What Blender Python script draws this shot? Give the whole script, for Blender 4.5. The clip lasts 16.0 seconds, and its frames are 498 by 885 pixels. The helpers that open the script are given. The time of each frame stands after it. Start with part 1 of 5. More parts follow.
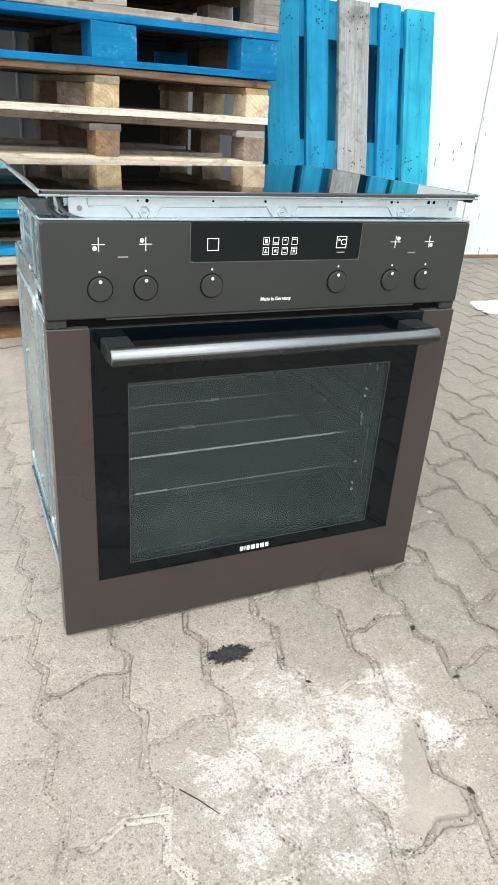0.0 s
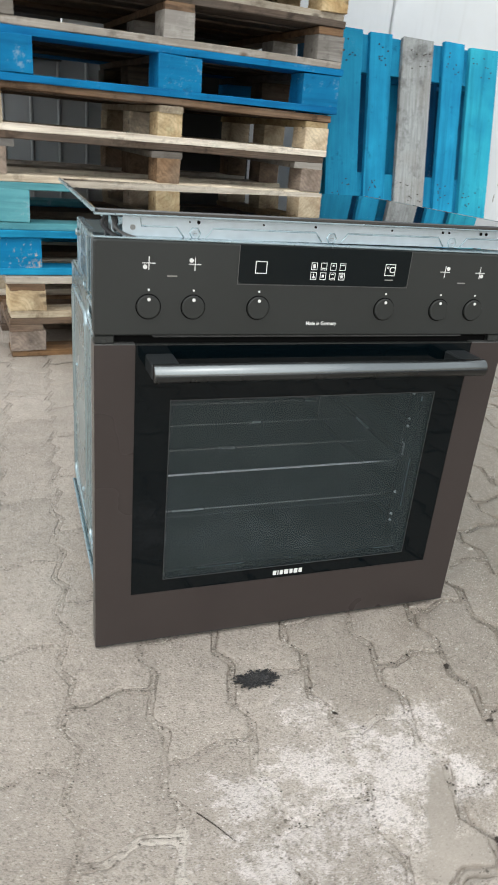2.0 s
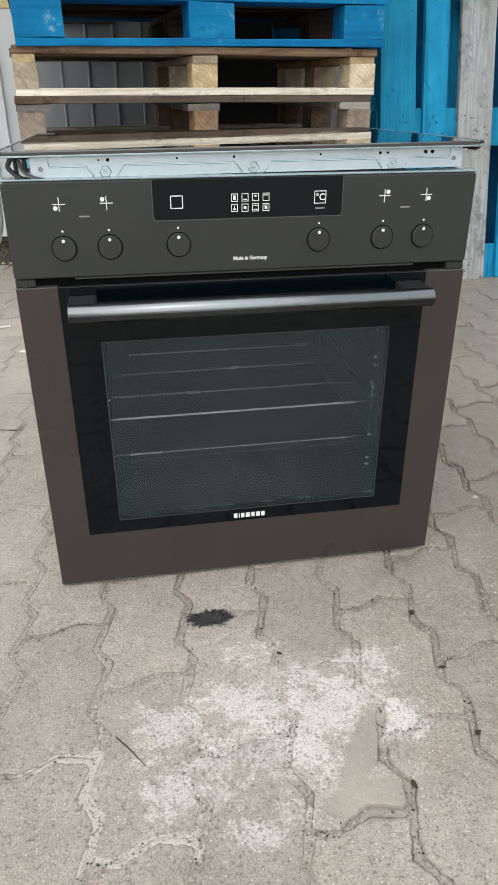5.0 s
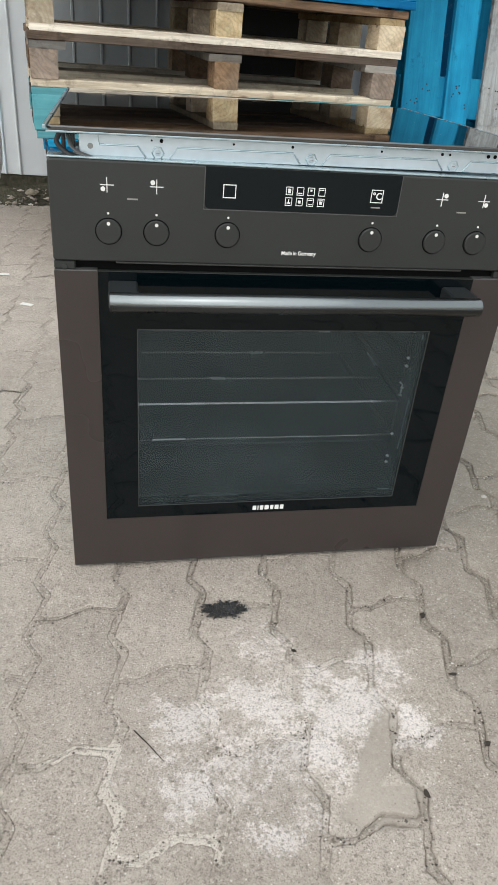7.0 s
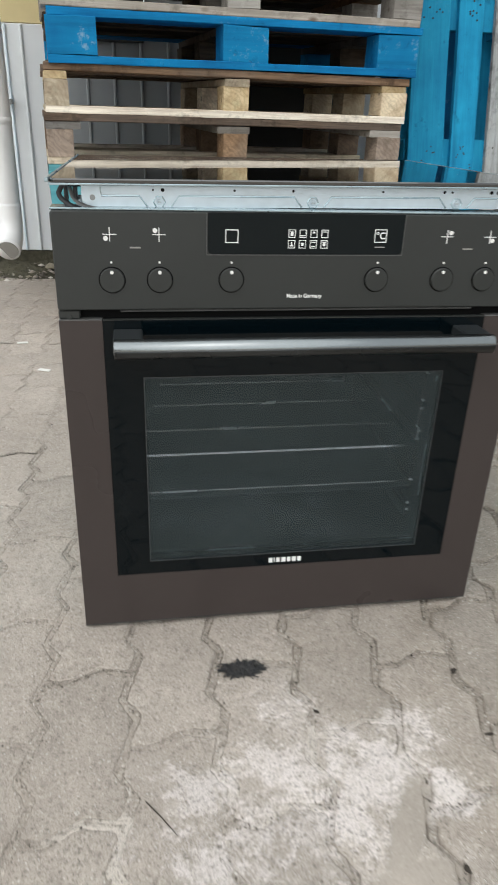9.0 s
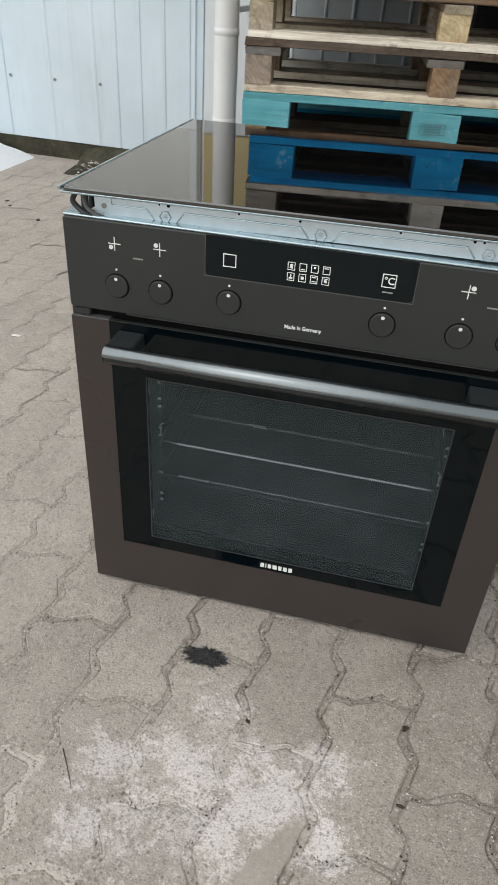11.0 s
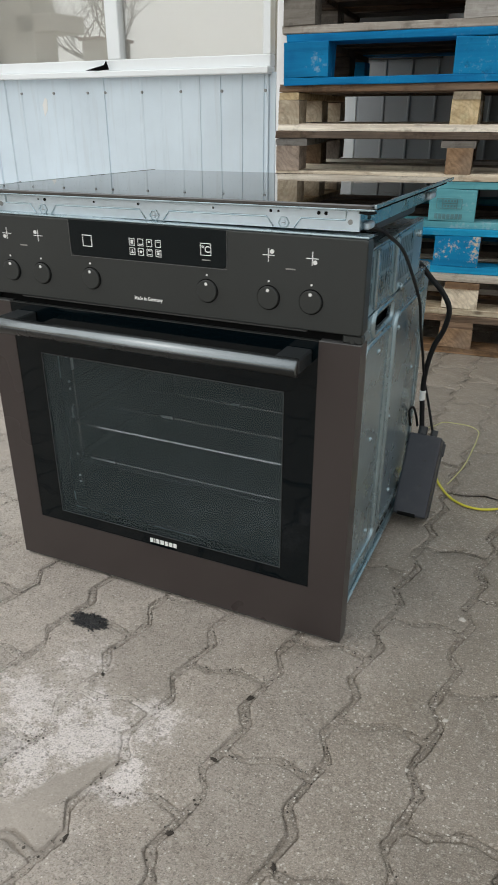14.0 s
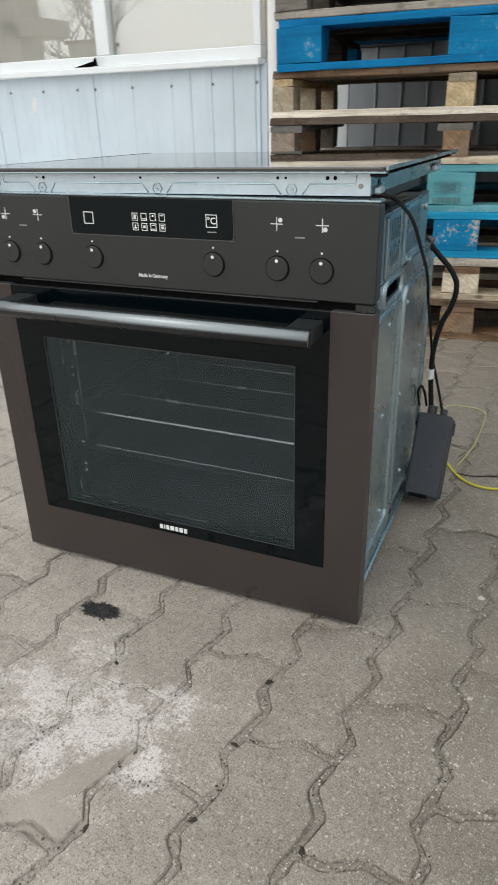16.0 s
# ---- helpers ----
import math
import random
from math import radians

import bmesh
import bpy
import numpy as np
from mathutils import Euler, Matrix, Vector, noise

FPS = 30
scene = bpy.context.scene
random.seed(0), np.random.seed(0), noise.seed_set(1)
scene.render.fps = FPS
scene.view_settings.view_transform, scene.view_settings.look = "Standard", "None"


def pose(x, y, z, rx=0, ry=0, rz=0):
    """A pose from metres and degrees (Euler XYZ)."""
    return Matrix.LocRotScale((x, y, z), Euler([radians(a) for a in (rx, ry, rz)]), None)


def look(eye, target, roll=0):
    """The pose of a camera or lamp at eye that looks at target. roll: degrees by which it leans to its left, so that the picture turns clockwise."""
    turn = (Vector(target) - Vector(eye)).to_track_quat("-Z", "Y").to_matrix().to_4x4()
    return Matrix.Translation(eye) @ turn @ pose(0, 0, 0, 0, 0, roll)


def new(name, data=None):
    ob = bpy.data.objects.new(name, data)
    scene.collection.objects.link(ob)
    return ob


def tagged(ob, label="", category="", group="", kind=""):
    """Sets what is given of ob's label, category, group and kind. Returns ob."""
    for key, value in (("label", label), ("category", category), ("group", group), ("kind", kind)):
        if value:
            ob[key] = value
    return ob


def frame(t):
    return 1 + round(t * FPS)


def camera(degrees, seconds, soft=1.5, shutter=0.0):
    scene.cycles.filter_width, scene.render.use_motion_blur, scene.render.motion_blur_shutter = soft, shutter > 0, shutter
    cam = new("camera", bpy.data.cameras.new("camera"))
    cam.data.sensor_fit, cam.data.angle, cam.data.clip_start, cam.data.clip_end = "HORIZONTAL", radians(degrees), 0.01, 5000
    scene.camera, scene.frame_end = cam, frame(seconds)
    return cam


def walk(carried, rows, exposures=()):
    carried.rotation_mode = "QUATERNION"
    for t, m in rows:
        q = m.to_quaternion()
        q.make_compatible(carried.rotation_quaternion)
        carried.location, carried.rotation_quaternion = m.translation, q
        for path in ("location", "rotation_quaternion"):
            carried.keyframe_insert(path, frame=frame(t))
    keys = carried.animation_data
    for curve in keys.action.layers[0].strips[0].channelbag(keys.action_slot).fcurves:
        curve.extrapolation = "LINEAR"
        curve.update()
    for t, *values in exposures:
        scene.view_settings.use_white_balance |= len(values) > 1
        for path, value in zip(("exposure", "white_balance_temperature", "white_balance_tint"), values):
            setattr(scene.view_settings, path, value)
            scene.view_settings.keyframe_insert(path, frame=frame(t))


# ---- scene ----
cam = camera(39.8, 16.0, shutter=0.4)
PATH = [
    (0, (-0.396, -0.813, 0.724), (0.351, 0.822, -0.152), 4.1),
    (0.5, (-0.395, -0.816, 0.724), (0.344, 0.827, -0.145), 3.6),
    (1, (-0.396, -0.817, 0.724), (0.34, 0.828, -0.144), 3.3),
    (1.5, (-0.398, -0.818, 0.723), (0.316, 0.84, -0.137), 2.7),
    (1.9, (-0.396, -0.822, 0.723), (0.189, 0.901, -0.108), 1.8),
    (2, (-0.389, -0.819, 0.717), (0.244, 0.895, -0.095), 5.4),
    (2.1, (-0.37, -0.817, 0.713), (0.25, 0.887, -0.132), 5.8),
    (2.5, (-0.304, -0.824, 0.702), (0.264, 0.867, -0.202), 4.4),
    (3, (-0.249, -0.838, 0.701), (0.246, 0.881, -0.195), 0.5),
    (3.2, (-0.23, -0.838, 0.694), (0.175, 0.886, -0.236), -2.0),
    (5.3, (-0.155, -0.889, 0.695), (0.143, 0.861, -0.226), -0.0),
    (5.5, (-0.161, -0.886, 0.696), (0.151, 0.855, -0.238), 0.4),
    (6, (-0.178, -0.866, 0.72), (0.258, 0.8, -0.296), 4.1),
    (6.5, (-0.209, -0.845, 0.74), (0.19, 0.815, -0.302), 5.4),
    (7, (-0.225, -0.829, 0.74), (0.143, 0.838, -0.302), 5.2),
    (7.5, (-0.216, -0.83, 0.744), (0.181, 0.838, -0.285), 4.9),
    (8, (-0.215, -0.834, 0.742), (0.161, 0.849, -0.272), 4.3),
    (8.5, (-0.198, -0.856, 0.738), (0.183, 0.823, -0.28), 2.6),
    (9, (-0.205, -0.821, 0.706), (0.101, 0.95, -0.172), 2.1),
    (9.2, (-0.184, -0.738, 0.735), (0.093, 1.012, -0.193), -0.3),
    (11.3, (0.145, -0.742, 0.849), (-0.254, 0.851, -0.292), 2.4),
    (11.4, (0.166, -0.734, 0.844), (-0.251, 0.89, -0.246), 2.0),
    (11.5, (0.196, -0.746, 0.812), (-0.205, 0.929, -0.204), 2.1),
    (11.6, (0.223, -0.735, 0.792), (-0.128, 0.936, -0.249), 3.2),
    (11.9, (0.31, -0.797, 0.726), (-0.2, 0.919, -0.165), 2.9),
    (12, (0.304, -0.809, 0.732), (-0.268, 0.857, -0.216), 2.6),
    (12.1, (0.316, -0.823, 0.725), (-0.289, 0.826, -0.231), 3.0),
    (12.5, (0.392, -0.834, 0.74), (-0.4, 0.748, -0.192), 0.4),
    (13, (0.436, -0.831, 0.74), (-0.436, 0.734, -0.15), 1.1),
    (13.5, (0.472, -0.81, 0.73), (-0.312, 0.801, -0.158), 0.9),
    (14, (0.504, -0.786, 0.727), (-0.239, 0.856, -0.14), -0.0),
    (14.5, (0.536, -0.772, 0.721), (-0.236, 0.854, -0.153), 0.5),
    (15, (0.53, -0.776, 0.716), (-0.287, 0.829, -0.155), -0.6),
    (15.5, (0.518, -0.778, 0.709), (-0.31, 0.815, -0.172), -0.6),
    (16, (0.483, -0.787, 0.69), (-0.253, 0.859, -0.176), -1.5),
]
EXPOSURES = [(0, 0.73), (0.5, 0.74), (1.0, 0.93), (1.5, 0.81), (1.8, 0.52), (2.0, 0.23), (3.0, 0.24), (5.5, 0.21), (7, 0.20), (9, 0.15), (11.5, -0.12), (12, -0.06), (12.5, -0.30), (13, -0.40), (14.5, -0.14), (16, -0.09)]
walk(cam, [(t, look(eye, target, roll)) for t, eye, target, roll in PATH], EXPOSURES)

# ---- light ----
SUN_ELEV, SUN_TURN = radians(52), radians(215)
world = bpy.data.worlds.new("world")
scene.world = world
world.use_nodes = True
wn, wl = world.node_tree.nodes, world.node_tree.links
sky = wn.new("ShaderNodeTexSky")
sky.sky_type = "NISHITA"
sky.sun_disc = False
sky.sun_elevation, sky.sun_rotation = SUN_ELEV, SUN_TURN
sky.air_density, sky.dust_density = 1.6, 4.0
veil = wn.new("ShaderNodeHueSaturation")
veil.inputs["Saturation"].default_value = 0.24
wl.new(sky.outputs[0], veil.inputs["Color"])
overcast = wn.new("ShaderNodeMix")
overcast.data_type = "RGBA"
overcast.inputs[0].default_value = 0.6
overcast.inputs[7].default_value = (6.72, 7.2, 7.36, 1)
wl.new(veil.outputs[0], overcast.inputs[6])
wl.new(overcast.outputs[2], wn["Background"].inputs["Color"])
wn["Background"].inputs["Strength"].default_value = 0.15

sun = new("sun", bpy.data.lights.new("sun", "SUN"))
sun.data.energy, sun.data.angle, sun.data.color = 1.35, radians(120), (0.972, 0.985, 0.965)
sun.matrix_world = look((-9 * math.sin(SUN_TURN - math.pi) - 6, -12, 16), (0, 0, 0))


# ---- materials ----
class Nodes:
    """A small helper to wire one material."""

    def __init__(self, name):
        self.mat = bpy.data.materials.new(name)
        self.mat.use_nodes = True
        self.tree = self.mat.node_tree
        self.bsdf = self.tree.nodes["Principled BSDF"]
        self.out = self.tree.nodes["Material Output"]

    def add(self, kind, **settings):
        node = self.tree.nodes.new("ShaderNode" + kind)
        for key, value in settings.items():
            setattr(node, key, value)
        return node

    def link(self, a, b):
        self.tree.links.new(a, b)

    def coords(self, kind="Object", scale=(1, 1, 1), shift=0.0):
        if kind == "World":
            source = self.add("NewGeometry").outputs["Position"]
        else:
            source = self.add("TexCoord").outputs[kind]
        mapping = self.add("Mapping")
        mapping.inputs["Scale"].default_value = scale
        self.link(source, mapping.inputs["Vector"])
        if shift:
            info = self.add("ObjectInfo")
            mul = self.add("Math", operation="MULTIPLY")
            mul.inputs[1].default_value = shift
            self.link(info.outputs["Random"], mul.inputs[0])
            mix = self.add("CombineXYZ")
            for n in range(3):
                self.link(mul.outputs[0], mix.inputs[n])
            self.link(mix.outputs[0], mapping.inputs["Location"])
        return mapping.outputs[0]

    def noise(self, vector, scale, detail=4.0, rough=0.55, distortion=0.0):
        node = self.add("TexNoise")
        node.inputs["Scale"].default_value = scale
        node.inputs["Detail"].default_value = detail
        node.inputs["Roughness"].default_value = rough
        node.inputs["Distortion"].default_value = distortion
        self.link(vector, node.inputs["Vector"])
        return node.outputs["Fac"]

    def ramp(self, fac, stops):
        node = self.add("ValToRGB")
        for n, (at, colour) in enumerate(stops):
            if n > 1:
                node.color_ramp.elements.new(at)
            node.color_ramp.elements[n].position = at
            node.color_ramp.elements[n].color = (*colour, 1) if len(colour) == 3 else colour
        self.link(fac, node.inputs[0])
        return node.outputs[0]

    def mask(self, fac, low, high):
        return self.ramp(fac, [(low, (0, 0, 0)), (high, (1, 1, 1))])

    def mix(self, fac, a, b, blend="MIX"):
        node = self.add("Mix", data_type="RGBA", blend_type=blend)
        for socket, value in ((node.inputs[0], fac), (node.inputs[6], a), (node.inputs[7], b)):
            if isinstance(value, (int, float)):
                socket.default_value = value
            elif isinstance(value, tuple):
                socket.default_value = (*value, 1)
            else:
                self.link(value, socket)
        return node.outputs[2]

    def maths(self, op, a, b=0.0, c=0.0):
        node = self.add("Math", operation=op)
        for n, value in enumerate((a, b, c)):
            if isinstance(value, (int, float)):
                node.inputs[n].default_value = value
            else:
                self.link(value, node.inputs[n])
        return node.outputs[0]

    def bump(self, height, strength=0.3, distance=0.002):
        node = self.add("Bump")
        node.inputs["Strength"].default_value = strength
        node.inputs["Distance"].default_value = distance
        self.link(height, node.inputs["Height"])
        self.link(node.outputs[0], self.bsdf.inputs["Normal"])

    def set(self, **values):
        for key, value in values.items():
            socket = self.bsdf.inputs[key.replace("_", " ")]
            if isinstance(value, tuple):
                socket.default_value = (*value, 1)
            elif isinstance(value, (int, float)):
                socket.default_value = value
            else:
                self.link(value, socket)
        return self


def plain(name, colour, rough=0.5, metal=0.0, vary=0.15, scale=30.0, bump=0.1, distance=0.0006, grime=0.0, shine=0.5):
    """A painted, plastic or metal surface with slight mottling, dust and fine relief."""
    n = Nodes(name)
    at = n.coords("Object", shift=7.0)
    fine, broad = n.noise(at, scale, 6), n.noise(at, scale / 9, 3)
    lo, hi = tuple(c * (1 - vary) for c in colour), tuple(min(1, c * (1 + vary)) for c in colour)
    col = n.ramp(n.maths("MULTIPLY_ADD", broad, 0.6, n.maths("MULTIPLY", fine, 0.4)), [(0.3, lo), (0.7, hi)])
    if grime:
        col = n.mix(n.maths("MULTIPLY", n.mask(n.noise(at, scale / 4, 7, 0.7), 0.5, 0.75), grime), col, (0.16, 0.14, 0.12))
    n.set(Base_Color=col, Metallic=metal, Specular_IOR_Level=shine, Roughness=n.maths("MULTIPLY_ADD", broad, 0.25, rough - 0.12))
    n.bump(fine, bump, distance)
    return n.mat


def wood(name, light, dark, grey=0.4, along=(2.2, 40, 40), rings=0.0):
    """Rough sawn board: long grain, saw marks, knots, dark stains and grey weathering, differing from board to board."""
    n = Nodes(name)
    at = n.coords("Object", along, 11.0)
    plain_at = n.coords("Object", (1, 1, 1), 5.0)
    grain = n.noise(at, 1.6, 9, 0.7, 0.8)
    broad, blot = n.noise(plain_at, 5.0, 4), n.noise(plain_at, 17.0, 7, 0.65)
    col = n.ramp(grain, [(0.30, dark), (0.48, tuple((a + b) / 2 for a, b in zip(light, dark))), (0.62, light)])
    col = n.mix(n.maths("MULTIPLY", n.mask(broad, 0.42, 0.72), grey), col, (0.24, 0.215, 0.185))
    col = n.mix(n.maths("MULTIPLY", n.mask(blot, 0.52, 0.70), 0.72), col, tuple(c * 0.45 for c in dark))
    col = n.mix(n.maths("MULTIPLY", n.mask(n.noise(plain_at, 31.0, 5), 0.58, 0.72), 0.35), col, tuple(min(0.8, c * 1.15) for c in light))
    if rings:
        wave = n.add("TexWave", wave_type="RINGS", rings_direction="Y")
        wave.inputs["Scale"].default_value = 24.0
        wave.inputs["Distortion"].default_value = 9.0
        wave.inputs["Detail"].default_value = 4.0
        wave.inputs["Detail Scale"].default_value = 1.2
        n.link(n.coords("Object", (1, 1, 1), 0.12), wave.inputs["Vector"])
        col = n.mix(n.maths("MULTIPLY", n.mask(wave.outputs["Fac"], 0.45, 0.95), rings), col, tuple(c * 0.5 for c in dark))
    knots = n.add("TexVoronoi")
    knots.inputs["Scale"].default_value = 7.0
    n.link(n.coords("Object", (1, 2.2, 2.2), 3.0), knots.inputs["Vector"])
    col = n.mix(n.maths("MULTIPLY", n.ramp(knots.outputs["Distance"], [(0.06, (1, 1, 1)), (0.15, (0, 0, 0))]), 0.7), col, (0.07, 0.042, 0.026))
    info = n.add("ObjectInfo")
    hsv = n.add("HueSaturation")
    hsv.inputs["Hue"].default_value = 0.5
    n.link(n.maths("MULTIPLY_ADD", info.outputs["Random"], 0.75, 0.55), hsv.inputs["Value"])
    n.link(n.maths("MULTIPLY_ADD", n.maths("FRACT", n.maths("MULTIPLY", info.outputs["Random"], 17.3)), 0.55, 0.62), hsv.inputs["Saturation"])
    n.link(col, hsv.inputs["Color"])
    n.set(Base_Color=hsv.outputs[0], Roughness=0.9, Specular_IOR_Level=0.2)
    n.bump(n.maths("MULTIPLY_ADD", blot, 0.5, grain), 0.6, 0.002)
    return n.mat


def painted_wood(name, paint, deep, wear=0.5, edge=0.60, along=(2.2, 40, 40), bare=(0.36, 0.45, 0.50)):
    """Brushed paint on sawn board, rubbed through to pale wood in places."""
    n = Nodes(name)
    grain = n.noise(n.coords("Object", along, 11.0), 1.6, 8, 0.65, 0.5)
    at = n.coords("Object", (1, 1, 1), 5.0)
    broad, fine = n.noise(at, 6.0, 5), n.noise(at, 70.0, 5, 0.7)
    col = n.ramp(n.maths("MULTIPLY_ADD", broad, 0.6, n.maths("MULTIPLY", grain, 0.4)), [(0.34, deep), (0.66, paint)])
    worn = n.mask(n.maths("MULTIPLY_ADD", fine, 0.45, n.maths("MULTIPLY", broad, 0.6)), edge, edge + 0.07)
    col = n.mix(n.maths("MULTIPLY", worn, wear), col, bare)
    brushed = n.noise(n.coords("Object", (1.2, 16, 16), 9.0), 1.5, 5, 0.6, 0.4)
    col = n.mix(n.maths("MULTIPLY", n.mask(brushed, 0.52, 0.70), 0.55), col, tuple(c * 0.55 for c in deep))
    col = n.mix(n.maths("MULTIPLY", n.mask(n.noise(at, 21.0, 6, 0.7), 0.60, 0.72), 0.6), col, tuple(c * 0.45 for c in deep))
    info = n.add("ObjectInfo")
    hsv = n.add("HueSaturation")
    n.link(n.maths("MULTIPLY_ADD", info.outputs["Random"], 0.35, 0.92), hsv.inputs["Value"])
    n.link(col, hsv.inputs["Color"])
    n.set(Base_Color=hsv.outputs[0], Roughness=0.7, Specular_IOR_Level=0.15)
    n.bump(grain, 0.5, 0.0012)
    return n.mat


def concrete(name, pale=(0.530, 0.462, 0.402), deep=(0.353, 0.305, 0.264), sand=False):
    """Worn concrete paving: salt-and-pepper aggregate, a browner side, a ragged lime bloom and a smooth smear in front
    of the stove.
    """
    n = Nodes(name)
    at = n.coords("World")
    broad, mid, fine = n.noise(at, 2.3, 4), n.noise(at, 18.0, 7, 0.65), n.noise(at, 330.0, 4, 0.7)
    col = n.ramp(n.maths("MULTIPLY_ADD", broad, 0.5, n.maths("MULTIPLY", mid, 0.5)), [(0.33, deep), (0.67, pale)])
    warm = n.mask(n.noise(at, 7.0, 5, 0.6), 0.52, 0.72)
    col = n.mix(n.maths("MULTIPLY", warm, 0.22), col, (0.458, 0.365, 0.288))
    parts = n.add("SeparateXYZ")
    n.link(n.add("NewGeometry").outputs["Position"], parts.inputs[0])
    px, py = parts.outputs["X"], parts.outputs["Y"]
    # browner and smoother towards +x and +y
    browner = n.mask(n.maths("ADD", n.maths("MULTIPLY_ADD", px, 0.75, n.maths("MULTIPLY", py, 0.25)), n.maths("MULTIPLY_ADD", n.noise(at, 1.7, 5, 0.6), 0.9, -0.25)), 0.22, 0.58)
    col = n.mix(n.maths("MULTIPLY", browner, 0.76), col, (0.181, 0.148, 0.109))

    def grains(scale):
        cell = n.add("TexVoronoi")
        cell.inputs["Scale"].default_value = scale
        n.link(at, cell.inputs["Vector"])
        grey = n.add("SeparateColor")
        n.link(cell.outputs["Color"], grey.inputs[0])
        return grey.outputs[0], grey.outputs[1], cell.outputs["Distance"]

    def ellipse(cx, cy, rx, ry, turn=0.0):
        c, w = math.cos(radians(turn)), math.sin(radians(turn))
        dx, dy = n.maths("SUBTRACT", px, cx), n.maths("SUBTRACT", py, cy)
        u = n.maths("MULTIPLY_ADD", dx, c / rx, n.maths("MULTIPLY", dy, w / rx))
        v = n.maths("MULTIPLY_ADD", dy, c / ry, n.maths("MULTIPLY", dx, -w / ry))
        return n.maths("SQRT", n.maths("ADD", n.maths("MULTIPLY", u, u), n.maths("MULTIPLY", v, v)))

    torn = n.maths("MULTIPLY_ADD", n.noise(at, 22.0, 8, 0.72), 2.6, -1.3)

    def lobes(rows):
        """The strongest of several soft patches with torn outlines."""
        best = None
        for strength, *shape in rows:
            here = n.maths("MULTIPLY", n.ramp(n.maths("ADD", ellipse(*shape), torn), [(0.30, (1, 1, 1)), (1.05, (0, 0, 0))]), strength)
            best = here if best is None else n.maths("MAXIMUM", best, here)
        return best

    # smooth, wiped smear that runs out into a flat pool
    ragged = n.maths("MULTIPLY_ADD", n.noise(at, 38.0, 5), 0.7, -0.35)
    streak = n.maths("ADD", n.maths("MINIMUM", ellipse(0.070, -0.362, 0.021, 0.085, -33), ellipse(0.060, -0.425, 0.062, 0.030, 4)), ragged)
    wiped = n.ramp(streak, [(0.72, (1, 1, 1)), (1.12, (0, 0, 0))])
    texture = n.maths("MULTIPLY_ADD", wiped, -0.70, 1.0)

    salt, pepper = n.noise(at, 520.0, 3, 0.6), n.noise(n.coords("World", (1, 1, 1.3)), 470.0, 4, 0.65)
    worn, crust = n.noise(at, 95.0, 7, 0.72), n.noise(n.coords("World", (1, 1.1, 1)), 60.0, 8, 0.75)
    pits = n.noise(n.coords("World", (1.15, 1, 1)), 260.0, 6, 0.75)
    col = n.mix(n.maths("MULTIPLY", n.mask(worn, 0.50, 0.66), n.maths("MULTIPLY", texture, 0.40)), col, (0.188, 0.158, 0.124))
    col = n.mix(n.maths("MULTIPLY", n.mask(crust, 0.54, 0.68), n.maths("MULTIPLY", texture, 0.34)), col, (0.570, 0.510, 0.443))
    if sand:
        grime = n.maths("ADD", n.mask(n.noise(at, 40.0, 8, 0.75), 0.42, 0.66), n.maths("MULTIPLY", browner, 0.35))
        col = n.mix(n.maths("MULTIPLY", grime, 0.40), col, (0.153, 0.127, 0.098))
        lime = lobes([(1.0, -0.238, -0.375, 0.050, 0.115), (1.0, -0.175, -0.440, 0.095, 0.045), (0.8, -0.27, -0.32, 0.085, 0.035), (0.95, -0.010, -0.262, 0.045, 0.080),
                      (0.85, -0.117, -0.272, 0.045, 0.065), (0.9, 0.055, -0.228, 0.09, 0.035), (0.8, -0.05, -0.332, 0.09, 0.035), (0.8, 0.075, -0.30, 0.10, 0.09), (0.6, -0.126, -0.48, 0.03, 0.05)])
        col = n.mix(n.mask(n.maths("MULTIPLY_ADD", n.noise(at, 60.0, 6, 0.7), 0.9, n.maths("MULTIPLY", lime, 0.62)), 0.66, 0.86), col, (0.596, 0.535, 0.473))
    # lime bloom: dense to one side, broken flecks elsewhere
    cover = lobes([(1.0, 0.048, -0.297, 0.130, 0.112), (1.0, 0.014, -0.352, 0.062, 0.062), (1.0, 0.130, -0.318, 0.050, 0.072), (0.92, -0.150, -0.290, 0.085, 0.062), (0.85, -0.158, -0.372, 0.060, 0.085),
                   (0.86, -0.050, -0.275, 0.125, 0.095), (0.80, -0.072, -0.445, 0.055, 0.035), (0.70, -0.045, -0.345, 0.235, 0.170), (0.88, 0.115, -0.240, 0.07, 0.06), (0.66, -0.03, -0.18, 0.08, 0.07)])
    flecks = n.maths("MULTIPLY_ADD", n.noise(at, 230.0, 6, 0.75), 0.55, n.maths("MULTIPLY_ADD", n.noise(at, 85.0, 8, 0.75), 0.55, n.maths("MULTIPLY", n.noise(at, 19.0, 6, 0.65), 0.42)))
    bloom = n.maths("MULTIPLY", n.mask(n.maths("MULTIPLY_ADD", cover, 0.27, flecks), 0.925, 1.055), n.maths("MULTIPLY", n.mask(cover, 0.04, 0.30), n.maths("MULTIPLY_ADD", wiped, -0.95, 1.0)))
    strand = n.maths("MULTIPLY_ADD", n.maths("ABSOLUTE", n.maths("SUBTRACT", n.noise(n.coords("World", (1.3, 1, 1), 4.0), 21.0, 5, 0.6, 0.8), 0.5)), -2.0, 1.0)
    strand = n.maths("MULTIPLY", n.mask(strand, 0.90, 0.985), n.maths("MULTIPLY", n.mask(cover, 0.25, 0.75), n.maths("MULTIPLY", n.mask(n.noise(at, 70.0, 6, 0.75), 0.40, 0.58), n.maths("MULTIPLY_ADD", wiped, -0.95, 1.0))))
